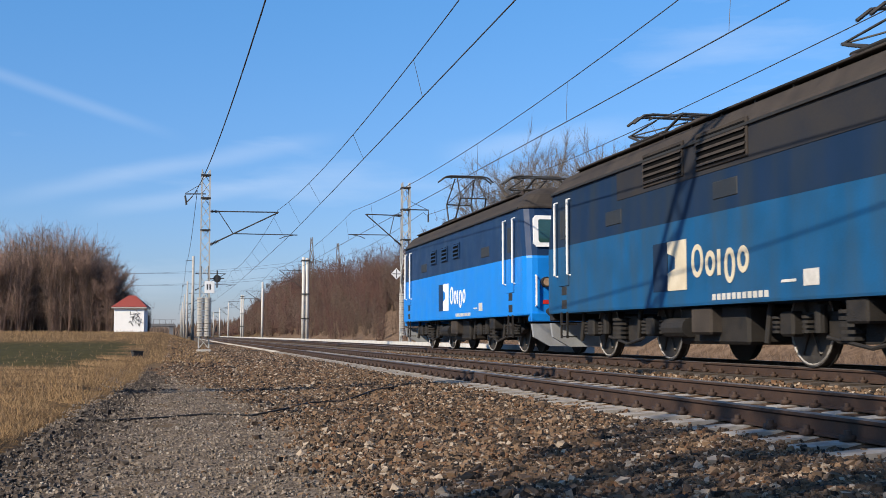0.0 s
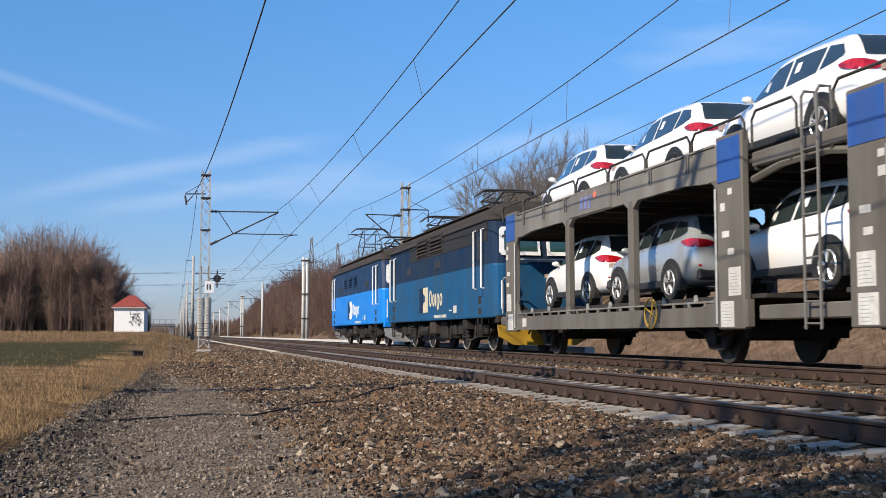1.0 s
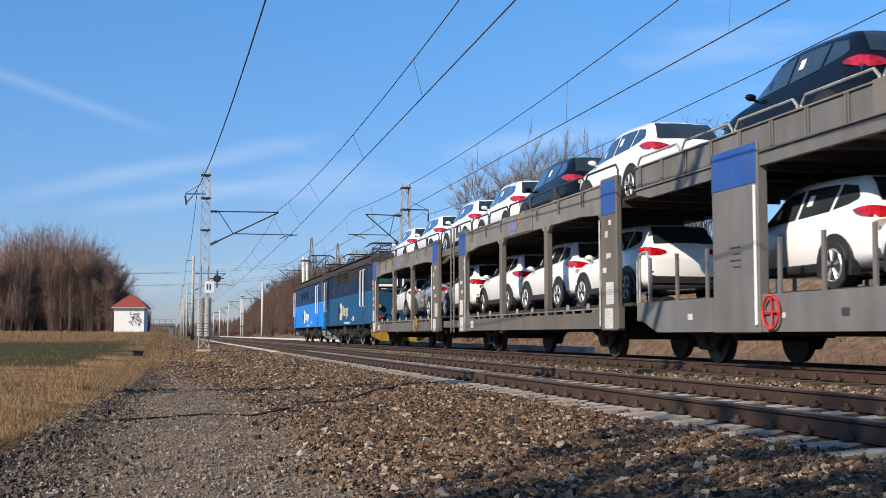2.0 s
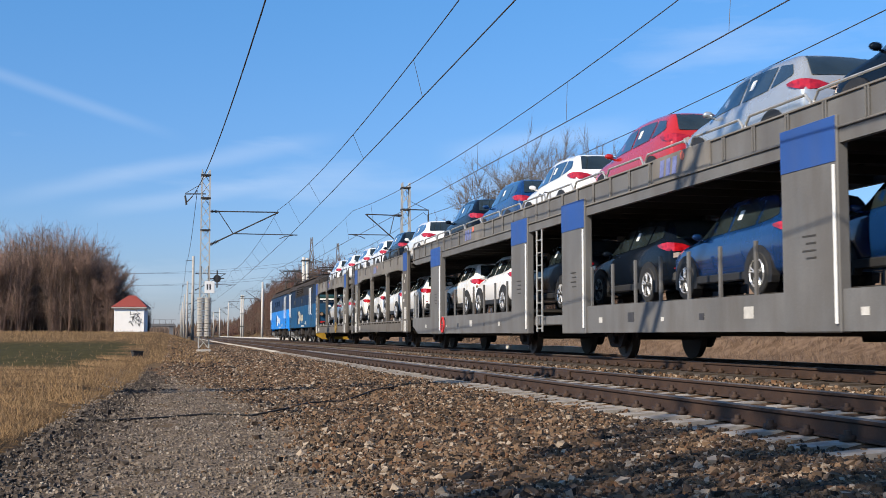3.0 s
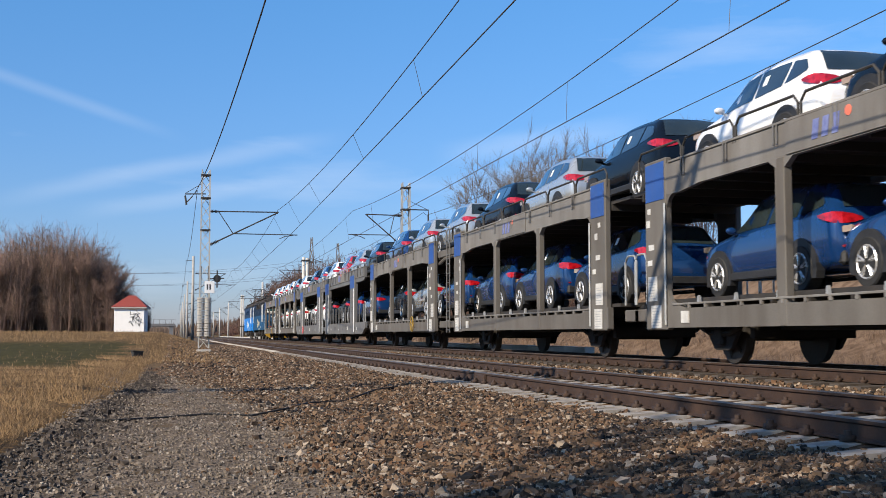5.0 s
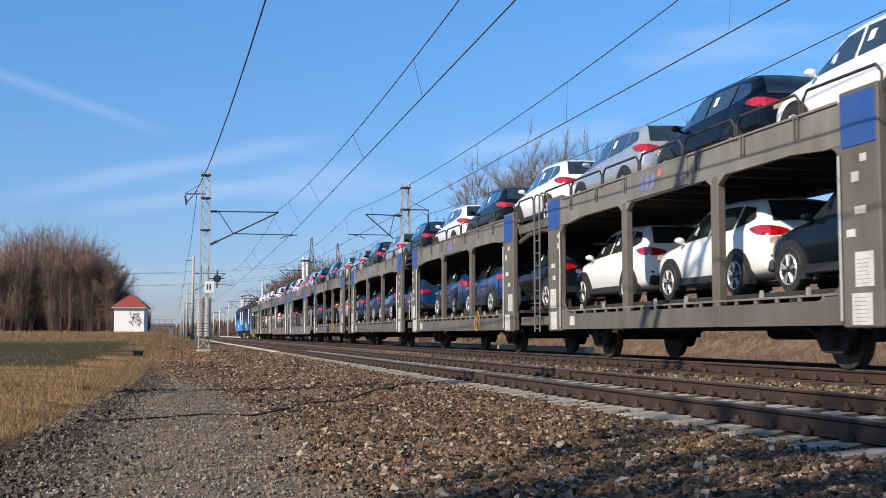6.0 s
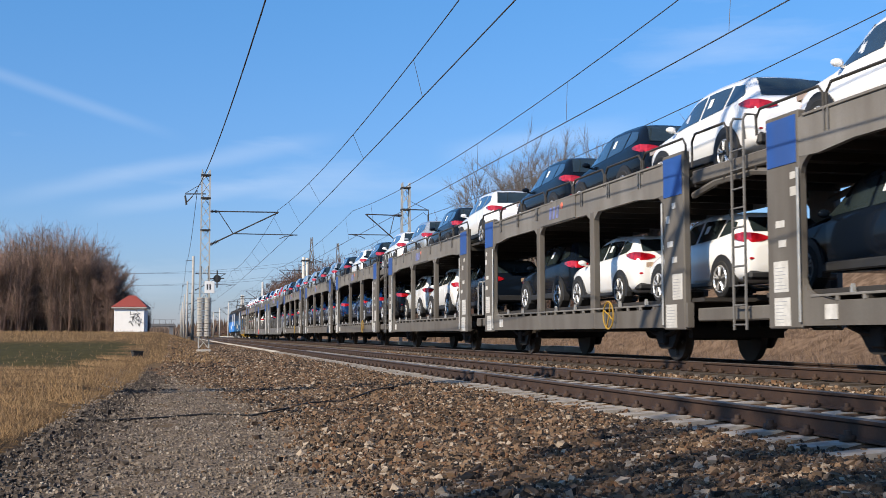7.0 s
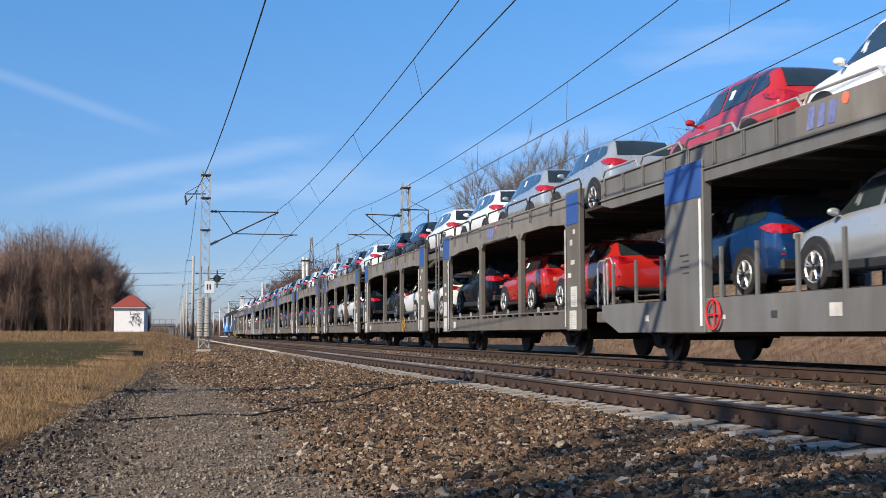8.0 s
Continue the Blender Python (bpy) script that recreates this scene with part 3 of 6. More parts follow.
        part("reflector", bm, M["tail_lamp"], root, "slim red bumper reflector")
        bm = B()
        fy, fz = stations[-2][0], stations[-2][2]
        slab(bm, [(s * 0.50, fz - 0.04), (s * 0.84, fz + 0.03), (s * 0.84, fz + 0.12), (s * 0.52, fz + 0.05)], "y", fy - 0.18, fy + 0.06)
        part("headlamp", bm, M["lamp"], root, "clear headlamp")
        bm = B()
        mz = stations[7][2] + 0.08
        bmesh.ops.create_icosphere(bm, subdivisions=2, radius=1, matrix=Matrix.Translation((s * 0.995, 0.72, mz)) @ Matrix.Diagonal((0.10, 0.055, 0.062, 1)))
        rod(bm, (s * 0.86, 0.74, mz - 0.06), (s * 0.97, 0.72, mz - 0.03), 0.025, 6)
        mir = part("wing_mirror", bm, paint, root, smooth=True)
        mir.material_slots[0].link = "OBJECT"
        mir.material_slots[0].material = paint
        bm = B()
        bx(bm, (s * 0.86, axle_r + wheel_r, 0.26 if not hatch else 0.2), (s * 0.935, axle_f - wheel_r, 0.40 if not hatch else 0.28), 0.02)
        part("sill_cladding", bm, M["plastic"], root, "black plastic sill")
        for ay in (axle_f, axle_r):
            bm = B()
            ro = wheel_r + 0.105
            arc = [(ay + ro * math.cos(a), wheel_r + ro * math.sin(a)) for a in np.linspace(-0.35, math.pi + 0.35, 17)]
            slab(bm, arc, "x", s * 0.80, s * (0.938 if not hatch else 0.902))
            part("wheel_arch", bm, M["plastic"], root, "black wheel arch")
            bm = B()
            xo = 0.955 if not hatch else 0.92
            mtx = Matrix.Translation((s * (xo - 0.11), ay, wheel_r)) @ Matrix.Rotation(math.pi / 2, 4, "Y")
            bmesh.ops.create_cone(bm, cap_ends=True, segments=24, radius1=wheel_r, radius2=wheel_r, depth=0.22, matrix=mtx)
            bmesh.ops.bevel(bm, geom=bm.edges[:], offset=0.02, segments=1, affect="EDGES")
            tyre = part("wheel", bm, M["black"], root, "black tyre")
            bm = B()
            for k in range(5):
                a = k * math.tau / 5 + 0.3
                for da in (-0.16, 0.16):
                    rod(bm, (s * (xo + 0.004), ay + 0.05 * math.cos(a), wheel_r + 0.05 * math.sin(a)), (s * (xo + 0.002), ay + 0.215 * math.cos(a + da), wheel_r + 0.215 * math.sin(a + da)), 0.017, 4)
            pts = [(s * (xo + 0.002), ay + 0.225 * math.cos(a), wheel_r + 0.225 * math.sin(a)) for a in np.linspace(0, math.tau, 21)]
            path(bm, pts, 0.016, 4)
            part("rim", bm, M["alloy"], tyre, "silver alloy rim")
    bm = B()
    bx(bm, (-0.80, ly - 0.085, 0.36 if not hatch else 0.28), (0.80, ly + 0.22, 0.56 if not hatch else 0.42), 0.04)
    part("rear_bumper", bm, M["plastic"], root, "black lower rear bumper")
    bm = B()
    bx(bm, (-0.26, ly - 0.035, 0.78), (0.26, ly + 0.05, 0.89), 0.01)
    part("plate_recess", bm, M["plastic"], root, "dark plate recess")
    bm = B()
    r = at(-0.55)
    p, q = r[5].lerp(r[6], 0.42), r[5].lerp(r[6], 0.74)
    vs = [bm.verts.new((a.x * -1 - 0.014, y, a.z)) for a, y in ((p, -0.56), (p, -0.42), (q, -0.42), (q, -0.56))]
    bm.faces.new(vs)
    part("window_sticker", bm, M["film"], root, "white delivery sheet in the window")
    return root


def paint_car(ob, key):
    mat_, word = CAR[key]
    for c in ob.children:
        if c.name.startswith(("body", "wing_mirror")):
            c.material_slots[0].material = mat_
    return word


UPPER = [(3.3, "W"), (-1.6, "W"), (-6.6, "W"), (-11.4, "W"), (-15.8, "D"), (-20.6, "W"),
         (-27.9, "D"), (-32.7, "B"), (-37.3, "W"), (-42.7, "R"), (-47.5, "S"), (-52.4, "D"),
         (-58.6, "B"), (-63.4, "S"), (-68.8, "S"), (-74.1, "D"), (-78.9, "S"), (-84.0, "D"),
         (-89.8, "W"), (-94.6, "D"), (-100.0, "W"), (-105.0, "S"), (-109.7, "D"), (-114.4, "W"),
         (-121.1, "D"), (-125.7, "D"), (-130.3, "W"), (-135.8, "W"), (-140.3, "S"), (-145.0, "S"),
         (-152.2, "R"), (-157.0, "W"), (-161.8, "W")]
LOWER = [(3.1, "W"), (-1.4, "S"), (-6.8, "W"), (-11.5, "W"), (-15.9, "W"), (-20.3, "W"),
         (-28.0, "W"), (-32.3, "W"), (-37.4, "D"), (-42.6, "D"), (-47.0, "B"), (-51.8, "B"),
         (-59.3, "D"), (-63.9, "S"), (-69.0, "B"), (-73.9, "B"), (-78.4, "B"), (-83.4, "B"),
         (-90.2, "B"), (-94.5, "B"), (-99.8, "D"), (-105.0, "W"), (-109.8, "W"), (-114.2, "D"),
         (-121.4, "D"), (-125.3, "HW"), (-130.0, "HW"), (-135.4, "D"), (-140.4, "HR"), (-145.2, "HR"),
         (-152.0, "B"), (-156.8, "S"), (-161.5, "S")]
LOW_DECK, TOP_DECK = 1.10, 3.17


def build_cars():
    suv = build_car(SUV, "car", 0.345, 1.33, -1.31, CAR["W"][0], False)
    hatch = build_car(HATCH, "hatchback_car", 0.315, 1.30, -1.28, CAR["W"][0], True)
    used = set()
    rng = random.Random(11)
    for deck, rows, z in (("upper", UPPER, TOP_DECK), ("lower", LOWER, LOW_DECK)):
        for s, key in rows:
            src = hatch if key[0] == "H" else suv
            ob = src if src not in used else copy_thing(src, Matrix.Identity(4))
            used.add(src)
            word = paint_car(ob, key[-1])
            kind = "hatchback" if src is hatch else "sport utility car"
            tagged(ob, f"new {word} {kind} on the wagon's {deck} deck", "car", group="cars on the train")
            MOVING.append((ob, s + 2.10, TRAIN_X + rng.uniform(-0.03, 0.03), z))


# --- wheelsets ---
def wheelset(parent, y, r, white, gauge=1.5):
    bm = B()
    for s in (1, -1):
        x = s * gauge / 2
        rod(bm, (x - 0.065, y * 0, 0), (x + 0.065, 0, 0), r, 28)
        rod(bm, (x - s * 0.065 - 0.015, 0, 0), (x - s * 0.065 + 0.015, 0, 0), r + 0.028, 28)
    rod(bm, (-gauge / 2 - 0.2, 0, 0), (gauge / 2 + 0.2, 0, 0), 0.085, 10)
    for k in range(6):
        a = k * math.tau / 6
        for s in (1, -1):
            rod(bm, (s * (gauge / 2 + 0.07), 0.12 * math.cos(a), 0.12 * math.sin(a)), (s * (gauge / 2 + 0.068), r * 0.8 * math.cos(a), r * 0.8 * math.sin(a)), 0.035, 5)
    ws = part("wheelset", bm, M["wheel"], parent, "steel wheels on an axle")
    ws.location = (0, y, r)
    if white:
        for s in (1, -1):
            bm = B()
            pts = [(s * (gauge / 2 + 0.068), (r - 0.035) * math.cos(a), (r - 0.035) * math.sin(a)) for a in np.linspace(0, math.tau, 29)]
            path(bm, pts, 0.018, 4)
            part("rim_mark", bm, M["white_rim"], ws, "white-painted wheel rim")
    WHEELSETS.append((ws, Vector((0, y, r)), r))
    return ws


# --- locomotives ---
LOCO_LEN = 16.1


def loco_section(half, corner=0.0):
    """Half of the body's cross section, from the sole bar up to the roof's middle."""
    return [(half, 0.96), (half, 3.55), (half - 0.03, 3.66), (half - 0.22, 3.92), (half - 0.62, 4.14), (0.0, 4.24)]


def build_loco(name, old, pan_up, label):
    root = tagged(new(name), label, "locomotive", group="locomotives")
    blue, navy = (M["loco_blue_old"], M["loco_navy_old"]) if old else (M["loco_blue"], M["loco_navy"])
    L, W = LOCO_LEN, 1.48
    # plan outline with raked, rounded cab ends; bands of the body are stacked along it
    def plan(half, pull=0.0):
        pts = []
        for (y, w) in ((0.0 - pull, half - 0.30), (-0.035 - pull, half - 0.17), (-0.13 - pull, half - 0.05), (-0.32 - pull, half)):
            pts.append((w, y))
        right = pts + [(half, -L + 0.32 + pull), (half - 0.05, -L + 0.13 + pull), (half - 0.17, -L + 0.035 + pull), (half - 0.30, -L + pull)]
        return right + [(-x, y) for x, y in reversed(right)]

    def band(levels, material, nm, lab=""):
        bm = B()
        rows = []
        for z, half, pull in levels:
            rows.append([bm.verts.new((x, y, z)) for x, y in plan(half, pull)])
        for a, b in zip(rows, rows[1:]):
            for i in range(len(a)):
                j = (i + 1) % len(a)
                bm.faces.new((a[i], a[j], b[j], b[i]))
        bm.faces.new(rows[0]), bm.faces.new(rows[-1])
        return part(nm, bm, material, root, lab)
    band([(0.96, W - 0.01, 0.03), (1.0, W, 0.0), (2.38, W, 0.0), (2.44, W, 0.02)], blue, "lower_body", "bright blue lower body side")
    band([(2.441, W, 0.02), (3.0, W - 0.005, 0.14), (3.60, W - 0.01, 0.28), (3.66, W - 0.01, 0.30)], navy, "upper_body", "navy blue upper body side")
    band([(3.661, W + 0.02, 0.26), (3.70, W + 0.02, 0.26), (3.78, W - 0.06, 0.34), (4.04, W - 0.24, 0.46), (4.22, W - 0.58, 0.70), (4.30, W - 1.0, 1.2)], M["roof"], "roof", "sooty dark roof")
    for s in (1, -1):
        # gutter
        bm = B()
        bx(bm, (s * (W - 0.01), -L + 0.6, 3.655), (s * (W + 0.045), -0.6, 3.70))
        part("gutter", bm, M["black"], root)
        if old:
            bm = B()
            bx(bm, (s * (W - 0.012), -L + 0.55, 3.10), (s * (W + 0.004), -4.6, 3.655), 0.002)
            part("soot_strip", bm, M["soot"], root, "sooty brown strip below the roof edge")
        # roof walkway and cable duct
        bm = B()
        bx(bm, (s * 0.98, -L + 1.6, 4.12), (s * 1.24, -1.6, 4.16), 0.01)
        for y in np.arange(-L + 1.8, -1.6, 1.15):
            bx(bm, (s * 1.04, y, 3.98), (s * 1.18, y + 0.06, 4.13))
        part("roof_walkway", bm, M["roof"], root, "dark roof walkway")
        # doors with white handrails at both cabs
        for yd in (-1.38, -L + 1.38):
            bm = B()
            bx(bm, (s * (W - 0.02), yd - 0.33, 1.55), (s * (W + 0.012), yd + 0.33, 3.40), 0.01)
            door = part("cab_door", bm, navy, root)
            bm = B()
            bx(bm, (s * (W + 0.008), yd - 0.22, 2.60), (s * (W + 0.020), yd + 0.22, 3.25), 0.005)
            part("door_window", bm, M["dull_pane"], door, "dark door window")
            bm = B()
            bx(bm, (s * (W + 0.006), yd - 0.32, 1.56), (s * (W + 0.016), yd + 0.32, 2.43), 0.004)
            part("door_panel", bm, blue, door)
            for dy in (-0.43, 0.43):
                bm = B()
                path(bm, [(s * W, yd + dy, 3.46), (s * (W + 0.075), yd + dy, 3.44), (s * (W + 0.075), yd + dy, 1.80), (s * W, yd + dy, 1.78)], 0.027, 6)
                part("handrail", bm, M["white"], root, "white door handrail")
            for zz in (1.05, 1.35):
                bm = B()
                bx(bm, (s * (W - 0.10), yd - 0.17, zz), (s * (W + 0.006), yd + 0.17, zz + 0.20), 0.01)
                part("foothold", bm, M["black"], root, "black foothold recess")
            bm = B()
            for zz in (0.42, 0.70):
                bx(bm, (s * (W - 0.22), yd - 0.2, zz), (s * (W + 0.02), yd + 0.2, zz + 0.03))
            for dy in (-0.2, 0.2):
                bx(bm, (s * (W - 0.02), yd + dy - 0.02, 0.40), (s * (W + 0.02), yd + dy + 0.02, 0.98))
            part("step", bm, M["bogie"], root, "cab step")
        # side windows and louvres along the machine room
        for k, y in enumerate((-4.0, -12.2) if not old else (-9.2, -4.4)):
            bm = B()
            bx(bm, (s * (W - 0.02), y - 0.42, 2.64), (s * (W + 0.012), y + 0.42, 2.93), 0.02)
            part("side_window", bm, M["dull_pane"], root, "small grimy side window")
        for y0, y1 in (((-7.7, -5.95), (-10.0, -8.2)) if old else ((-6.0, -5.2), (-7.6, -6.8), (-9.2, -8.4))):
            bm = B()
            bx(bm, (s * (W - 0.01), y0, 3.18 if old else 2.82), (s * (W + 0.03), y1, 3.80 if old else 3.3), 0.01)
            grille = part("louvre_frame", bm, M["roof"] if old else navy, root, "ventilation grille frame")
            # black plate on the solid frame: the shade between the slats as colour
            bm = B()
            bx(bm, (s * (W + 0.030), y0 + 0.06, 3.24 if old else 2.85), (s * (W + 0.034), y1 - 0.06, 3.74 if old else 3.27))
            part("louvre_shade", bm, M["gap"], grille, "black plate as the shade behind the slats")
            for zz in np.arange(3.26 if old else 2.86, 3.72 if old else 3.25, 0.12):
                bm = B()
                slab(bm, [(s * (W + 0.035), zz), (s * (W + 0.065), zz - 0.02), (s * (W + 0.035), zz + 0.035)], "y", y0 + 0.04, y1 - 0.04)
                part("slat", bm, M["roof"] if old else navy, grille)
        # company sign as plain shapes: a two-tone block and five rounded strokes
        tone = M["cream"] if old else M["white"]
        bm = B()
        bx(bm, (s * W, -6.98, 1.24), (s * (W + 0.008), -6.35, 2.10))
        part("sign_block", bm, navy, root, "navy block of the sign")
        bm = B()
        slab(bm, [(-7.75, 1.24), (-6.98, 1.24), (-6.98, 1.55), (-7.30, 1.62), (-7.30, 1.82), (-6.98, 1.90), (-6.98, 2.10), (-7.75, 2.10)], "x", s * W, s * (W + 0.010))
        part("sign_block", bm, tone, root, "pale block of the sign")
        y = -7.95
        for w, z0, z1, nm in ((0.44, 1.42, 1.98, "ring"), (0.36, 1.42, 1.84, "ring"), (0.17, 1.42, 1.84, "bar"), (0.36, 1.28, 1.84, "ring"), (0.37, 1.42, 1.84, "ring")):
            bm = B()
            yc, zc, ry, rz = y - w / 2, (z0 + z1) / 2, w / 2, (z1 - z0) / 2
            if nm == "ring":
                loops = []
                for x in (s * W, s * (W + 0.010)):
                    for k in (1.0, 0.46):
                        loops.append([bm.verts.new((x, yc + (ry - (1 - k) * 0.17) * math.cos(q), zc + (rz - (1 - k) * 0.17) * math.sin(q))) for q in np.linspace(0, math.tau, 20, endpoint=False)])
                for p, q in ((0, 2), (2, 3), (3, 1), (1, 0)):
                    for i in range(20):
                        j = (i + 1) % 20
                        bm.faces.new((loops[p][i], loops[p][j], loops[q][j], loops[q][i]))
            else:
                bx(bm, (s * W, y - 0.11, z0), (s * (W + 0.010), y, z1), 0.003)
            part("sign_" + nm, bm, tone, root, "pale rounded stroke of the sign")
            y -= w + 0.075
        bm = B()
        for k in range(11):
            bx(bm, (s * W, -8.7 - k * 0.17, 1.03), (s * (W + 0.006), -8.82 - k * 0.17, 1.13))
        part("number_bars", bm, M["label"], root, "small pale number bars")
        bm = B()
        bx(bm, (s * W, -13.9 + 2.0, 1.15), (s * (W + 0.006), -13.5 + 2.0, 1.38))
        bx(bm, (s * W, -13.3 + 2.0, 1.22), (s * (W + 0.006), -12.9 + 2.0, 1.26))
        part("data_plate", bm, M["label"], root, "small pale data panel")
    # cab fronts
    for end in (0, 1):
        def Y(d):      # d metres out from the body's end
            return d if end == 0 else -L - d
        def lean(z):
            return -0.02 - 0.23 * max(z - 2.44, 0)
        for s in (1, -1):
            zs = (2.66, 3.46)
            bm = B()
            o = [(s * 0.10, zs[0]), (s * 1.20, zs[0]), (s * 1.26, zs[0] + 0.08), (s * 1.23, zs[1] - 0.08), (s * 1.17, zs[1]), (s * 0.10, zs[1])]
            out = [bm.verts.new((x, Y(lean(z) + 0.06), z)) for x, z in o]
            inn = [bm.verts.new((x, Y(lean(z) - 0.06), z)) for x, z in o]
            bm.faces.new(out), bm.faces.new(inn)
            for i in range(len(o)):
                bm.faces.new((out[i], out[(i + 1) % len(o)], inn[(i + 1) % len(o)], inn[i]))
            fr = part("windscreen_frame", bm, M["white"], root, "white windscreen surround")
            bm = B()
            o2 = [(s * 0.18, zs[0] + 0.11), (s * 1.10, zs[0] + 0.11), (s * 1.14, zs[0] + 0.16), (s * 1.11, zs[1] - 0.13), (s * 1.07, zs[1] - 0.10), (s * 0.18, zs[1] - 0.10)]
            vs = [bm.verts.new((x, Y(lean(z) + 0.066), z)) for x, z in o2]
            bm.faces.new(vs)
            part("windscreen", bm, M["cab_glass"], fr, "greenish cab windscreen")
            bm = B()
            rod(bm, (s * 0.98, Y(-0.2), 1.78), (s * 0.98, Y(0.13), 1.78), 0.13, 16)
            hl = part("headlight", bm, M["bogie"], root, "dark round headlight housing")
            bm = B()
            rod(bm, (s * 0.98, Y(0.125), 1.78), (s * 0.98, Y(0.14), 1.78), 0.095, 16)
            part("lens", bm, M["lamp"], hl, "headlight lens")
            bm = B()
            path(bm, [(s * 1.22, Y(-0.05), 1.95), (s * 1.24, Y(0.09), 1.92), (s * 1.24, Y(0.09), 1.2), (s * 1.22, Y(-0.05), 1.18)], 0.025, 6)
            part("handrail", bm, M["white"], root, "white corner handrail")
            bm = B()
            rod(bm, (s * 0.875, Y(-0.1), 1.05), (s * 0.875, Y(0.58), 1.05), 0.10, 12)
            rod(bm, (s * 0.875, Y(0.58), 1.05), (s * 0.875, Y(0.66), 1.05), 0.23, 18)
            part("buffer", bm, M["bogie"], root, "dark round buffer")
            bm = B()
            path(bm, [(s * 0.45, Y(0.06), 0.95), (s * 0.46, Y(0.2), 0.7), (s * 0.5, Y(0.14), 0.5)], 0.03, 6)
            part("brake_hose", bm, M["black"], root, "brake hose")
        bm = B()
        bx(bm, (-1.36, Y(-0.25), 0.80), (1.36, Y(0.04), 1.02), 0.02)
        part("buffer_beam", bm, M["bogie"] if old else blue, root)
        bm = B()
        slab(bm, [(-1.35, 0.75), (1.35, 0.75), (1.30, 0.42), (0.9, 0.20), (-0.9, 0.20), (-1.30, 0.42)], "y", Y(-0.06), Y(0.06))
        part("snow_plough", bm, M["yellow"] if (old and end == 1) else M["plough"], root, "dirty plough plate")
        bm = B()
        path(bm, [(-0.9, Y(0.085), 2.54), (0.9, Y(0.085), 2.54)], 0.02, 6)
        part("front_rail", bm, M["white"], root, "white cab front rail")
        bm = B()
        bx(bm, (-1.05, Y(-0.02), 1.24), (-0.75, Y(0.012), 1.34))
        part("plate", bm, M["red"], root, "small red plate")
        bm = B()
        rod(bm, (0, Y(-0.42), 3.72), (0, Y(-0.25), 3.70), 0.13, 14)
        part("top_headlight", bm, M["lamp"], root, "roof headlight")
    # pantographs
    def panto(yc, up, flip):
        bm = B()
        bx(bm, (-0.30, yc - 0.10, 4.40), (0.30, yc + 0.10, 4.50), 0.02)
        p = part("pantograph", bm, M["bogie"], root, "raised pantograph" if up else "folded pantograph")
        for x in (-0.62, 0.62):
            for y in (-0.75, 0.75):
                bm = B()
                rod(bm, (x, yc + y, 4.08), (x, yc + y, 4.42), 0.06, 8)
                for k in range(3):
                    rod(bm, (x, yc + y, 4.16 + k * 0.08), (x, yc + y, 4.19 + k * 0.08), 0.10, 8)
                part("insulator", bm, M["insulator"], p, "brown ribbed insulator")
        bm = B()
        path(bm, [(-0.62, yc - 0.85, 4.44), (0.62, yc - 0.85, 4.44), (0.62, yc + 0.85, 4.44), (-0.62, yc + 0.85, 4.44), (-0.62, yc - 0.85, 4.44)], 0.035)
        part("base_frame", bm, M["bogie"], p)
        head = 6.03 if up else 4.92
        knee = 5.15 if up else 4.72
        for d in (-1, 1):
            ky = 1.05 if up else 1.35
            bars = [((-0.45, yc + d * ky, knee), (0.45, yc + d * ky, knee), 0.025, "cross_bar"), ((-0.45, yc + d * ky, knee), (0.35, yc + d * 0.16, head - 0.06), 0.016, "diagonal")]
            for x in (-0.5, 0.5):
                bars.append(((x, yc + d * 0.5, 4.46), (x * 0.9, yc + d * ky, knee), 0.03, "lower_arm"))
                bars.append(((x * 0.9, yc + d * ky, knee), (x * 0.7, yc + d * 0.16, head - 0.06), 0.022, "upper_arm"))
            for a, b, r, nm in bars:
                bm = B()
                rod(bm, a, b, r)
                part(nm, bm, M["hoop"], p, "dark tubular pantograph arm")
        bm = B()
        for d in (-0.16, 0.16):
            path(bm, [(-0.97, yc + d, head - 0.20), (-0.75, yc + d, head - 0.03), (-0.55, yc + d, head), (0.55, yc + d, head), (0.75, yc + d, head - 0.03), (0.97, yc + d, head - 0.20)], 0.03)
        for x in (-0.5, 0.5):
            rod(bm, (x, yc - 0.16, head - 0.05), (x, yc + 0.16, head - 0.05), 0.02)
        part("collector_head", bm, M["hoop"], p, "collector head with horns")
    panto(-4.1, pan_up, 1)
    panto(-L + 3.8, False, -1)
    bm = B()
    path(bm, [(0.45, -5.2, 4.5), (0.45, -6.5, 4.62), (0.45, -9.2, 4.62), (0.45, -10.4, 4.5)], 0.022)
    for y in (-6.4, -7.8, -9.2):
        rod(bm, (0.45, y, 4.15), (0.45, y, 4.62), 0.05, 8)
    part("roof_conductor", bm, M["hoop"], root, "roof conductor on insulators")
    bm = B()
    bx(bm, (-0.75, -6.9, 4.12), (0.3, -5.6, 4.40), 0.05)
    part("roof_box", bm, M["roof"], root, "sooty roof equipment box")
    bm = B()
    bx(bm, (-0.75, -9.6, 4.12), (0.3, -8.2, 4.36), 0.05)
    part("roof_box", bm, M["roof"], root, "sooty roof equipment box")
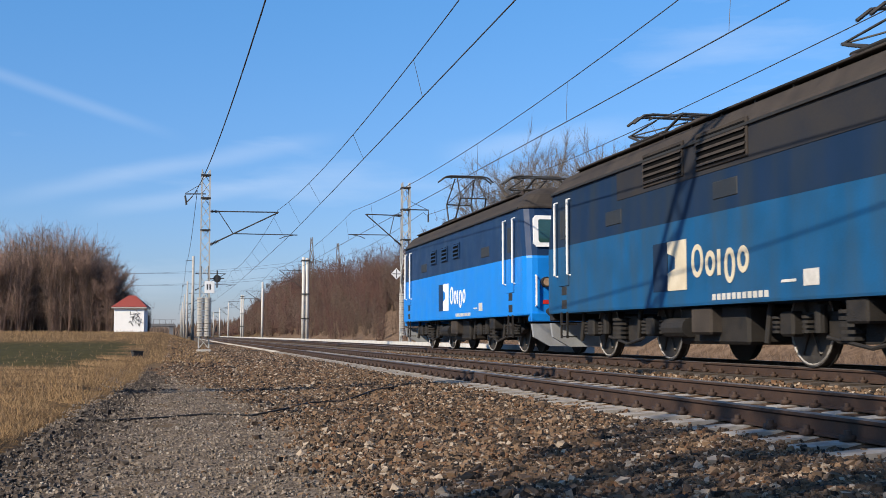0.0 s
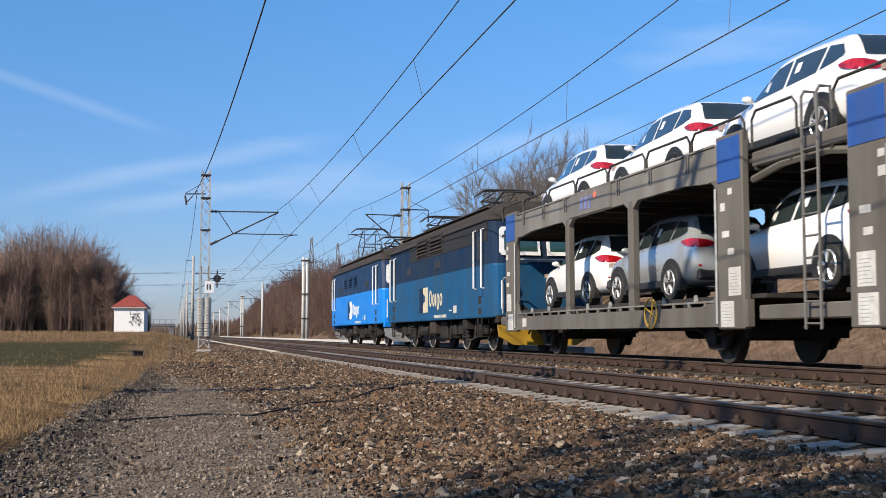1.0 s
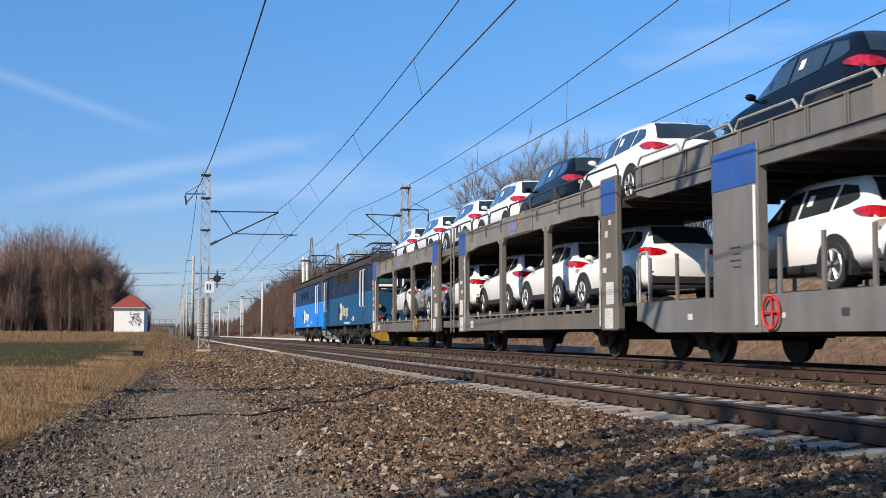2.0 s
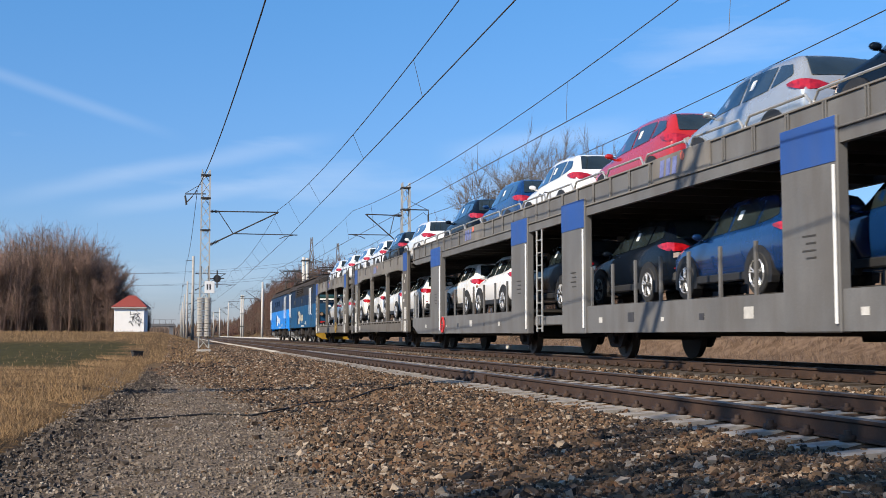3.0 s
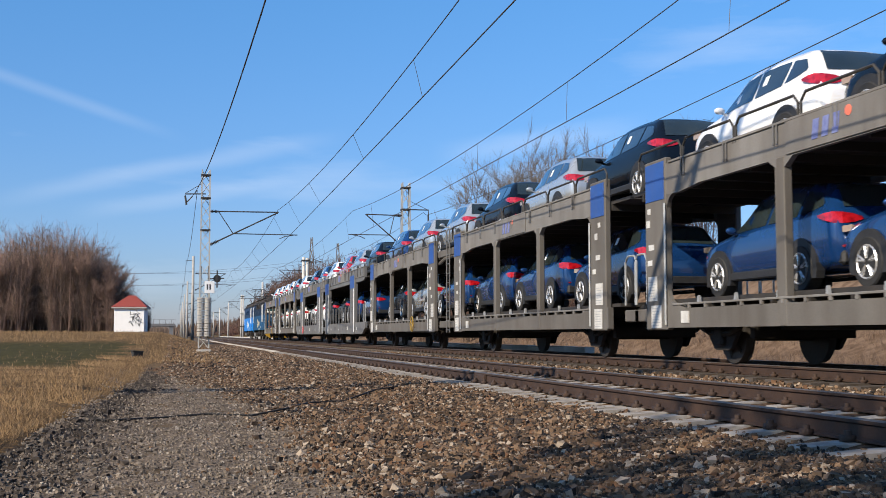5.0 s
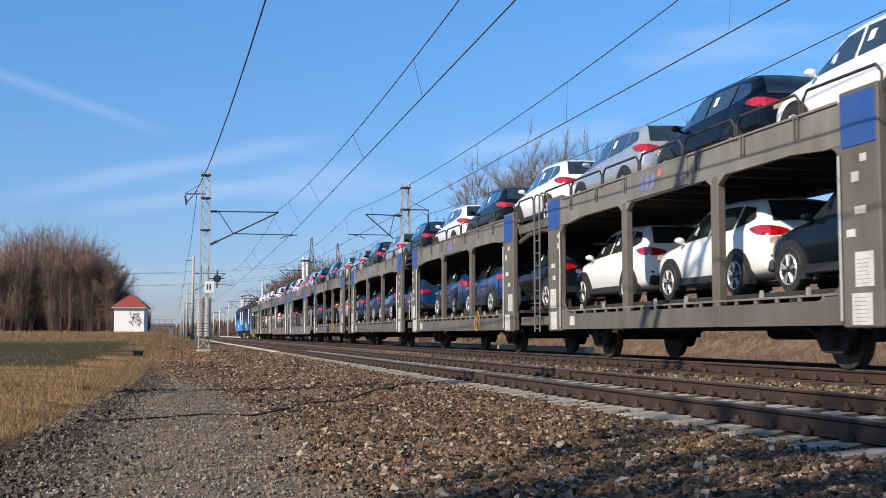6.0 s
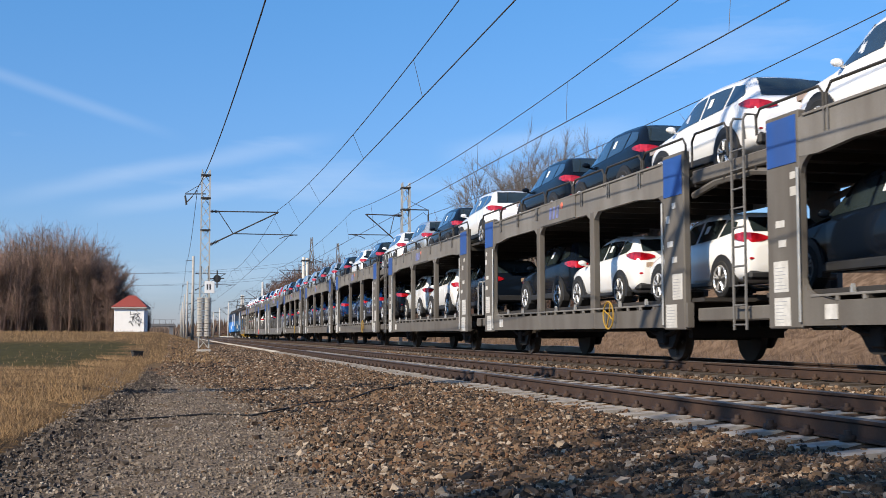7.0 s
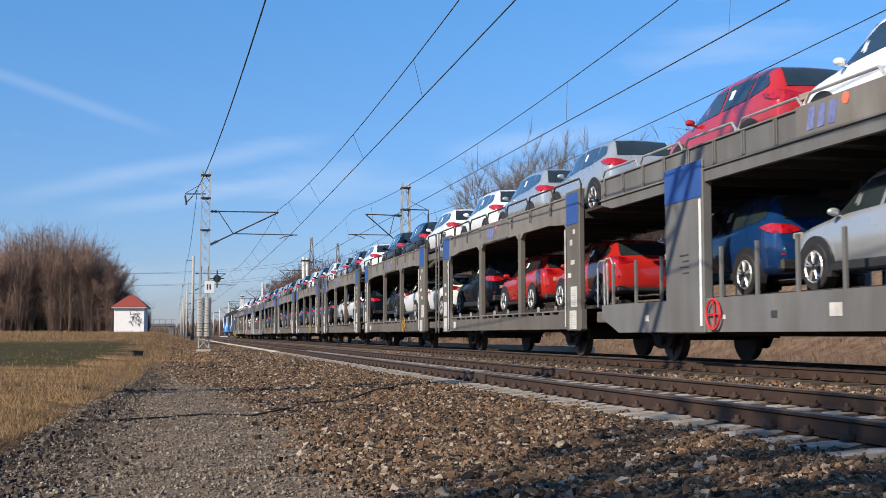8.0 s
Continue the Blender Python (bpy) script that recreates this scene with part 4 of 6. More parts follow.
    # running gear
    for yc in (-L / 2 + 4.1, -L / 2 - 4.1):
        bm = B()
        for s in (1, -1):
            x = s * 1.02
            slab(bm, [(yc - 2.45, 0.62), (yc - 1.9, 0.80), (yc + 1.9, 0.80), (yc + 2.45, 0.62), (yc + 2.1, 0.50), (yc + 0.9, 0.52), (yc + 0.5, 0.36), (yc - 0.5, 0.36), (yc - 0.9, 0.52), (yc - 2.1, 0.50)], "x", x - 0.08 * s, x + 0.05 * s)
            for ya in (-1.59, 1.59):
                bx(bm, (x, yc + ya - 0.19, 0.45), (x + s * 0.22, yc + ya + 0.19, 0.82), 0.04)
                for dy in (-0.42, 0.42):
                    for k in range(4):
                        rod(bm, (x + s * 0.08, yc + ya + dy, 0.50 + k * 0.07), (x + s * 0.08, yc + ya + dy, 0.54 + k * 0.07), 0.11, 10)
                rod(bm, (x + s * 0.18, yc + ya + 0.62, 0.35), (x + s * 0.14, yc + ya + 0.55, 0.95), 0.05, 8)
            for k in range(5):
                rod(bm, (x + s * 0.12, yc, 0.40 + k * 0.09), (x + s * 0.12, yc, 0.45 + k * 0.09), 0.19, 12)
            path(bm, [(x + s * 0.2, yc - 1.3, 0.42), (x + s * 0.24, yc - 0.6, 0.30), (x + s * 0.2, yc + 0.5, 0.44)], 0.03)
            rod(bm, (x + s * 0.15, yc + 0.75, 0.5), (x + s * 0.15, yc + 0.75, 0.9), 0.09, 10)
        bx(bm, (-0.95, yc - 0.3, 0.45), (0.95, yc + 0.3, 0.85))
        part("bogie_frame", bm, M["bogie"], root, "grimy bogie frame with springs")
        for ya in (-1.59, 1.59):
            wheelset(root, yc + ya, 0.625, True)
    bm = B()
    bx(bm, (-1.2, -L / 2 - 1.3, 0.32), (1.2, -L / 2 + 1.2, 0.95), 0.05)
    part("underfloor_box", bm, M["bogie"], root, "grimy underfloor equipment")
    for s in (1, -1):
        bm = B()
        bx(bm, (s * 1.05, -L / 2 - 0.4, 0.48), (s * 1.40, -L / 2 + 0.35, 0.93), 0.04)
        part("equipment_box", bm, M["roof"], root, "dusty equipment box")
        bm = B()
        rod(bm, (s * 1.28, -L / 2 + 0.6, 0.6), (s * 1.28, -L / 2 + 1.5, 0.6), 0.17, 12)
        part("air_tank", bm, M["bogie"], root, "round air tank")
        bm = B()
        bx(bm, (s * 1.1, -L + 3.2, 0.62), (s * 1.42, -L + 3.7, 0.95), 0.03)
        part("sand_box", bm, M["bogie"], root, "sand box")
    return root


# --- car-carrier wagons ---
def running_gear(root, ys, r):
    for y in ys:
        wheelset(root, y, r, False)
        bm = B()
        for s in (1, -1):
            slab(bm, [(y - 0.62, 0.62), (y + 0.62, 0.62), (y + 0.30, 0.25), (y + 0.2, 0.22), (y - 0.2, 0.22), (y - 0.30, 0.25)], "x", s * 0.95, s * 1.02)
            bx(bm, (s * 0.90, y - 0.14, 0.30), (s * 1.12, y + 0.14, 0.58), 0.03)
            path(bm, [(s * 1.06, y - 0.7, 0.60), (s * 1.06, y - 0.35, 0.50), (s * 1.06, y, 0.47), (s * 1.06, y + 0.35, 0.50), (s * 1.06, y + 0.7, 0.60)], 0.04)
        bx(bm, (-0.9, y - 0.9, 0.42), (0.9, y - 0.75, 0.62))
        part("axle_guard", bm, M["bogie"], root, "black axle guard and spring")


def hoops(root, ys, z0, z1, x, mat_, label):
    for y0, y1 in ys:
        bm = B()
        k = min(0.12, (y1 - y0) / 4)
        path(bm, [(x, y0, z0), (x, y0, z1 - k), (x, y0 + k, z1), (x, y1 - k, z1), (x, y1, z1 - k), (x, y1, z0)], 0.022, 6)
        part("guard_rail", bm, mat_, root, label)


def ladder(root, y, x, z0, z1, mat_):
    lad = new("ladder")
    lad.parent = root
    for dy in (-0.2, 0.2):
        bm = B()
        path(bm, [(x, y + dy, z0), (x, y + dy, z1 + 0.28), (x * 0.97, y + dy, z1 + 0.36), (x * 0.86, y + dy, z1 + 0.36), (x * 0.84, y + dy, z1 + 0.05)], 0.024, 6)
        part("stile", bm, mat_, lad)
    for z in np.arange(z0 + 0.08, z1, 0.30):
        bm = B()
        rod(bm, (x, y - 0.2, z), (x, y + 0.2, z), 0.016, 6)
        part("rung", bm, mat_, lad)


def deck(root, y0, y1, z, paint, nm, lab):
    """A steel deck: two wheel troughs, a raised middle and cross ribs below."""
    bm = B()
    for x0, x1 in ((-1.36, -0.42), (0.42, 1.36)):
        bx(bm, (x0, y1, z - 0.07), (x1, y0, z - 0.004))
    bx(bm, (-0.42, y1, z - 0.05), (0.42, y0, z + 0.05))
    y = y0 - 0.4
    while y > y1:
        bx(bm, (-1.36, y - 0.06, z - 0.20), (1.36, y, z - 0.07))
        y -= 1.05
    return part(nm, bm, paint, root, lab)


def logo(root, y, z, h, x, s):
    w = h * 0.55
    bm = B()
    for k in range(3):
        yy = y - k * (w + 0.10)
        slab(bm, [(yy, z), (yy - h * 0.18, z + h), (yy - h * 0.18 - w, z + h), (yy - w, z)], "x", x, x + s * 0.008)
    part("sign_bar", bm, M["logo_blue"], root, "faded blue bars of the company sign")
    bm = B()
    rod(bm, (x, y - 3.6 * (w + 0.10), z + h * 0.9), (x + s * 0.008, y - 3.6 * (w + 0.10), z + h * 0.9), h * 0.27, 14)
    part("sign_dot", bm, M["orange"], root, "orange dot of the company sign")


def notices(root, y0, y1, x, s, seed):
    rng = random.Random(seed)
    for (z, h, w) in ((1.08, 0.44, 0.40), (0.60, 0.40, 0.44), (1.72, 0.10, 0.2), (2.42, 0.13, 0.16), (2.0, 0.10, 0.24), (2.66, 0.1, 0.14)):
        yy = rng.uniform(y1 + w + 0.05, y0 - 0.05)
        bm = B()
        bx(bm, (x, yy - w, z), (x + s * 0.006, yy, z + h))
        pl = part("notice", bm, M["label"], root, "pale notice plate")
        if h > 0.2:
            bm = B()
            for k in range(int(h / 0.05) - 1):
                bx(bm, (x + s * 0.006, yy - w * rng.uniform(0.55, 0.9), z + 0.04 + k * 0.05), (x + s * 0.008, yy - w * 0.1, z + 0.050 + k * 0.05))
            part("text_bar", bm, M["plough"], pl, "unreadable grey lines")


def build_wagon_a():
    """Two close-coupled two-axle units with plain brown-grey paint; y = 0 at the front post, 31 m to the next wagon."""
    root = tagged(new("car_carrier_wagon"), "brown-grey two-deck car-carrier wagon with blue-topped end posts", "railway wagon", group="car-carrier wagons")
    P = M["brown_wagon"]
    X = 1.5
    for u, y0 in enumerate((0.0, -15.9)):
        y1 = y0 - 13.1
        ends = ((y0 + 0.05, y0 - 0.86), (y1 + 0.96, y1 + 0.10))
        slim = (y0 - (4.85 if u == 0 else 4.65), y0 - 8.52)
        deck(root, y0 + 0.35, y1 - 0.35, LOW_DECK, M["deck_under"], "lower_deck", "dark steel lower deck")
        for s in (1, -1):
            bm = B()
            slab(bm, [(y0, 0.60), (y0, 1.02), (y0 - 1.2, 1.02), (y0 - 1.6, 0.93), (y1 + 1.6, 0.93), (y1 + 1.2, 1.02), (y1, 1.02), (y1, 0.60)], "x", s * (X - 0.12), s * (X - 0.01))
            part("sole_bar", bm, P, root, "brown-grey side sill")
            bm = B()
            bx(bm, (s * (X - 0.03), y1 + 1.1, 0.985), (s * (X + 0.005), y0 - 1.1, 1.02), 0.006)
            for y in np.arange(y1 + 1.4, y0 - 1.2, 0.62):
                bx(bm, (s * (X - 0.03), y, 0.93), (s * (X + 0.003), y + 0.07, 0.99))
            part("edge_rail", bm, M["beam_grey"], root, "pale worn edge rail")
            for y in np.arange(y0 - 2.0, y1 + 1.3, -1.31):
                bm = B()
                slab(bm, [(y - 0.04, 1.02), (y + 0.03, 1.02), (y + 0.02, 1.11), (y - 0.005, 1.135), (y - 0.03, 1.07)], "x", s * (X - 0.10), s * (X - 0.05))
                part("wheel_stop", bm, M["galv"], root, "pale worn wheel stop")
            bm = B()
            slab(bm, [(y0 - 0.8, 2.95), (y0 - 0.8, 3.50), (y1 + 0.9, 3.50), (y1 + 0.9, 2.95), (y1 + 1.35, 2.93), (y1 + 2.2, 3.0), (slim[1] - 0.35, 3.0), (slim[1], 2.80), (slim[1] + 0.35, 3.0), (slim[0] - 0.35, 3.0), (slim[0], 2.80), (slim[0] + 0.35, 3.0), (y0 - 2.2, 3.0), (y0 - 1.35, 2.93)], "x", s * (X - 0.10), s * (X - 0.012))
            part("upper_side_beam", bm, M["beam_grey"], root, "lighter weathered grey upper deck side beam")
            bm = B()
            bx(bm, (s * (X - 0.02), y1 + 1.0, 3.49), (s * (X + 0.012), y0 - 1.0, 3.53), 0.006)
            part("beam_flange", bm, M["beam_grey"], root)
            for ye, dr in ((y0 - 0.86, -1), (y1 + 0.96, 1)):
                for zc, up in ((1.02, 1), (2.95, -1)):
                    bm = B()
                    r = 0.34
                    arc = [(ye + dr * (r - r * math.cos(q)), zc + up * (r - r * math.sin(q))) for q in np.linspace(0, math.pi / 2, 6)]
                    slab(bm, [(ye, zc)] + arc[::-1], "x", s * (X - 0.09), s * (X - 0.016))
                    part("corner_gusset", bm, P, root, "rounded corner plate of the opening")
            for (a, b) in ends:
                bm = B()
                bx(bm, (s * (X - 0.13), b, 0.56), (s * X, a, 3.62), 0.02)
                pst = part("end_post", bm, P, root, "broad end post")
                bm = B()
                bx(bm, (s * X, b + 0.05, 2.88), (s * (X + 0.010), a - 0.05, 3.56), 0.003)
                part("blue_panel", bm, M["wagon_blue"], pst, "blue painted panel")
                bm = B()
                edge = b if a > y0 - 0.5 else a
                rod(bm, (s * (X + 0.02), edge, 0.65), (s * (X + 0.02), edge, 2.8), 0.022, 6)
                part("post_bar", bm, M["galv"], pst, "pale vertical bar")
                notices(pst, a, b, s * X, s, int(abs(a) * 10))
            for y in slim:
                bm = B()
                bx(bm, (s * (X - 0.14), y - 0.11, 0.60), (s * (X - 0.002), y + 0.11, 3.02), 0.015)
                bx(bm, (s * (X - 0.06), y + 0.11, 0.62), (s * (X - 0.03), y + 0.2, 2.9), 0.005)
                part("slender_post", bm, P, root, "slender deck post")
            for y in np.arange(y0 - 1.6, y1 + 1.3, -1.58):
                bm = B()
                for dy in (-0.05, 0.05):
                    rod(bm, (s * (X + 0.012), y + dy, 3.20), (s * (X + 0.012), y + dy, 3.52), 0.014, 6)
                part("rail_socket", bm, M["grey_wagon"], root, "pale rail sockets")
            hoops(root, [(y - 1.85, y) for y in np.arange(y0 + 0.35, y1 + 1.0, -1.93)], 3.45, 3.83, s * (X - 0.02), M["hoop"], "dark guard hoop on the upper deck")
            logo(root, slim[0] - 0.90 if u == 0 else slim[0] - 0.85, 3.12, 0.27, s * (X + 0.010), s)
            bm = B()
            bx(bm, (s * (X - 0.01), slim[1] + 1.0, 3.02), (s * (X + 0.01), slim[0] - 0.2, 3.49), 0.004)
            part("sign_panel", bm, M["beam_grey"], root)
            if u == 0:
                bm = B()
                yc = y0 - 9.6
                pts = [(s * (X + 0.07), yc + 0.27 * math.cos(a), 0.86 + 0.27 * math.sin(a)) for a in np.linspace(0, math.tau, 19)]
                path(bm, pts, 0.016, 5)
                for k in range(4):
                    a = k * math.pi / 2 + 0.4
                    rod(bm, (s * (X + 0.05), yc, 0.86), (s * (X + 0.07), yc + 0.27 * math.cos(a), 0.86 + 0.27 * math.sin(a)), 0.014, 5)
                part("hand_wheel", bm, M["yellow"], root, "yellow brake hand wheel")
            bm = B()
            bx(bm, (s * (X - 0.01), y0 - 1.75, 0.68), (s * (X + 0.004), y0 - 1.45, 0.88))
            part("notice", bm, M["label"], root, "pale notice plate")
        running_gear(root, (y0 - 2.0, y1 + 2.0), 0.46)
        bm = B()
        bx(bm, (-0.5, y1 + 3, 0.55), (0.5, y0 - 3, 0.80))
        rod(bm, (0.9, y0 - 6.0, 0.55), (0.9, y0 - 7.4, 0.55), 0.16, 12)
        bx(bm, (0.95, y1 + 2.9, 0.38), (1.25, y1 + 3.4, 0.60), 0.02)
        part("underframe", bm, M["bogie"], root, "black underframe and air tank")
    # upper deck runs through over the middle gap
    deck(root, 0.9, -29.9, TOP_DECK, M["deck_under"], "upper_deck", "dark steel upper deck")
    for s in (1, -1):
        bm = B()
        path(bm, [(s * 1.30, -13.0, 2.85), (s * 1.30, -13.9, 2.98), (s * 1.30, -15.1, 2.98), (s * 1.30, -16.0, 2.85)], 0.06, 6)
        part("deck_strut", bm, P, root, "bent strut under the upper deck")
        bm = B()
        bx(bm, (s * 1.25, -15.9, 3.02), (s * 1.38, -13.1, 3.25), 0.02)
        part("upper_link", bm, P, root, "brown-grey link between the halves")
        bm = B()
        bx(bm, (s * 1.1, -15.8, 0.70), (s * 1.36, -13.2, 0.92), 0.02)
        part("lower_link", bm, P, root, "brown-grey link between the halves")
        hoops(root, [(-14.5, -13.2)], 3.3, 3.85, s * 1.42, M["hoop"], "dark guard hoop over the gap")
        for y in (0.75, -29.75):
            hoops(root, [(y - 0.28, y + 0.28)], 1.05, 2.0, s * 1.30, M["galv"], "pale hand hoop at the wagon end")
            bm = B()
            sgn = 1 if y > 0 else -1
            rod(bm, (s * 0.875, y - 0.55 * sgn, 0.98), (s * 0.875, y + 0.12 * sgn, 0.98), 0.09, 10)
            rod(bm, (s * 0.875, y + 0.12 * sgn, 0.98), (s * 0.875, y + 0.20 * sgn, 0.98), 0.22, 16)
            part("buffer", bm, M["bogie"], root, "dark round buffer")
            bm = B()
            bx(bm, (s * 0.6, y - 0.6, 0.72), (s * 1.40, y + 0.1, 0.95), 0.02)
            part("end_beam", bm, P, root)
    ladder(root, -15.1, 1.46, 0.55, 3.5, M["grey_wagon"])
    ladder(root, -14.9, -1.46, 0.55, 3.5, M["grey_wagon"])
    return root


def build_wagon_b():
    """Two close-coupled units in lighter grey, with broad posts and a fence along the lower deck; y = 0 at the deck's front end."""
    root = tagged(new("car_carrier_wagon"), "light grey two-deck car-carrier wagon with broad blue-topped posts", "railway wagon", group="car-carrier wagons")
    P = M["grey_wagon"]
    X = 1.5
    posts = ((-3.25, -4.75), (-12.9, -14.3), (-16.9, -18.4), (-26.55, -28.0))
    for (y0, y1) in ((0.0, -14.3), (-16.9, -31.0)):
        deck(root, y0, y1, LOW_DECK, M["deck_under"], "lower_deck", "dark steel lower deck")
        for s in (1, -1):
            bm = B()
            slab(bm, [(y0, 0.80), (y0, 1.07), (y1, 1.07), (y1, 0.80), (y1 + 0.9 if y1 < -20 else y1, 0.52), (y0 - 0.9 if y0 > -5 else y0, 0.52)], "x", s * (X - 0.12), s * (X - 0.01))
            part("sole_bar", bm, P, root, "grey side sill")
            for k in range(7):
                bm = B()
                y = y0 - 2.2 - k * 1.55
                w = (0.18, 0.3, 0.12)[k % 3]
                bx(bm, (s * (X - 0.01), y - w, 0.72), (s * (X - 0.004), y, 0.72 + w * 0.6))
                part("marking", bm, M["ink"] if k % 2 else M["label"], root, "small plain marking")
            bm = B()
            pts = [(s * (X + 0.05), y0 - 5.1 + 0.24 * math.cos(a), 0.80 + 0.24 * math.sin(a)) for a in np.linspace(0, math.tau, 19)]
            if y0 > -5:
                path(bm, pts, 0.022, 5)
                for k in range(4):
                    a = k * math.pi / 2
                    rod(bm, (s * (X + 0.02), y0 - 5.1, 0.80), (s * (X + 0.05), y0 - 5.1 + 0.24 * math.cos(a), 0.80 + 0.24 * math.sin(a)), 0.016, 5)
                part("hand_wheel", bm, M["red"], root, "red brake hand wheel")
            else:
                bm.free()
            for y in np.arange(y0 - 0.55, y1 + 0.5, -1.17):
                if any(b - 0.15 < y < a + 0.15 for a, b in posts):
                    continue
                bm = B()
                bx(bm, (s * (X - 0.07), y - 0.035, 1.0), (s * (X - 0.02), y + 0.035, 1.88), 0.006)
                part("fence_post", bm, P, root, "slim grey fence post")
            hoops(root, [((y1 + 0.05, y1 + 0.5) if y1 < -20 else (y0 - 0.5, y0 - 0.05))], 1.0, 2.0, s * (X - 0.05), M["galv"], "pale hand hoop")
        running_gear(root, (y0 - 1.9, y1 + 1.9), 0.46)
        bm = B()
        bx(bm, (-0.5, y1 + 3, 0.45), (0.5, y0 - 3, 0.75))
        bx(bm, (0.8, y1 + 5.2, 0.36), (1.2, y1 + 6.2, 0.56), 0.03)
        part("underframe", bm, M["bogie"], root, "black underframe")
    for s in (1, -1):
        for (a, b) in posts:
            bm = B()
            bx(bm, (s * (X - 0.14), b, 0.50), (s * (X + 0.035), a, 3.36), 0.02)
            pst = part("broad_post", bm, P, root, "broad grey post")
            bm = B()
            bx(bm, (s * (X + 0.035), b + 0.02, 2.74), (s * (X + 0.045), a - 0.02, 3.345), 0.003)
            part("blue_panel", bm, M["wagon_blue"], pst, "blue painted panel")
            bm = B()
            rod(bm, (s * (X + 0.05), b + 0.06, 0.62), (s * (X + 0.05), b + 0.06, 2.70), 0.025, 6)
            part("post_bar", bm, M["white"], pst, "white vertical bar")
            bm = B()
            for k in range(4):
                bx(bm, (s * (X + 0.035), b + 0.55, 1.5 + k * 0.1), (s * (X + 0.040), b + 0.8 + (k % 2) * 0.1, 1.525 + k * 0.1))
            part("text_bar", bm, M["hoop"], pst, "unreadable dark lines")
        bm = B()
        slab(bm, [(0.0, 3.10), (0.0, 3.62), (-31.0, 3.62), (-31.0, 3.10), (-30.4, 2.98), (-0.6, 2.98)], "x", s * (X - 0.10), s * (X - 0.012))
        part("upper_side_beam", bm, P, root, "grey upper deck side beam")
        for z in (3.20, 3.62):
            bm = B()
            bx(bm, (s * (X - 0.02), -31.0, z - 0.03), (s * (X + 0.02), 0.0, z), 0.005)
            part("beam_flange", bm, M["beam_grey"], root)
        for y in np.arange(-0.25, -30.9, -0.98):
            bm = B()
            for dy in (-0.035, 0.035):
                rod(bm, (s * (X + 0.008), y + dy, 3.20), (s * (X + 0.008), y + dy, 3.60), 0.017, 5)
            part("rail_socket", bm, M["grey_wagon"], root, "pale vertical ribs")
        hoops(root, [(y - 1.85, y) for y in np.arange(-0.1, -30.0, -1.95)], 3.6, 3.78, s * (X - 0.02), M["galv"], "pale guard hoop on the upper deck")
        for y in (-8.1, -22.4):
            bm = B()
            bx(bm, (s * (X - 0.01), y - 1.9, 3.19), (s * (X + 0.022), y + 0.4, 3.63), 0.004)
            part("sign_panel", bm, M["beam_grey"], root)
            logo(root, y + 0.1, 3.26, 0.30, s * (X + 0.022), s)
        for sg, y in ((1, 0.0), (-1, -31.0)):
            bm = B()
            rod(bm, (s * 0.875, y - 0.3 * sg, 0.98), (s * 0.875, y + 0.52 * sg, 0.98), 0.09, 10)
            rod(bm, (s * 0.875, y + 0.52 * sg, 0.98), (s * 0.875, y + 0.60 * sg, 0.98), 0.22, 16)
            part("buffer", bm, M["bogie"], root, "dark round buffer")
    for s in (1, -1):
        bm = B()
        bx(bm, (s * 1.1, -16.9, 0.70), (s * 1.36, -14.3, 0.92), 0.02)
        part("lower_link", bm, P, root, "grey link between the halves")
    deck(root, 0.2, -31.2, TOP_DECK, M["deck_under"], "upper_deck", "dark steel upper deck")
    ladder(root, -16.2, 1.46, 0.55, 3.5, M["galv"])
    ladder(root, -15.05, -1.46, 0.55, 3.5, M["galv"])
    return root


def build_train():
    lead = build_loco("locomotive", False, True, "clean bright blue and navy electric locomotive, one pantograph raised")
    MOVING.append((lead, 43.55, TRAIN_X, 0.0))
    trail = build_loco("locomotive", True, False, "grimy weathered blue electric locomotive with folded pantographs")
    MOVING.append((trail, 25.95, TRAIN_X, 0.0))
    a = build_wagon_a()
    rows_a = [w for w in WHEELSETS if w[0].parent is a]
    MOVING.append((a, 8.45, TRAIN_X, 0.0))
    b = build_wagon_b()
    rows_b = [w for w in WHEELSETS if w[0].parent is b]
    MOVING.append((b, -21.45, TRAIN_X, 0.0))
    for src, rows, s in ((a, rows_a, -54.0), (a, rows_a, -85.0), (a, rows_a, -116.0), (b, rows_b, -146.2)):
        c = copy_thing(src, Matrix.Identity(4))
        MOVING.append((c, s, TRAIN_X, 0.0))
        for ch in c.children:
            if ch.name.startswith("wheelset"):
                WHEELSETS.append((ch, ch.location.copy(), 0.46))
    build_cars()


build_train()


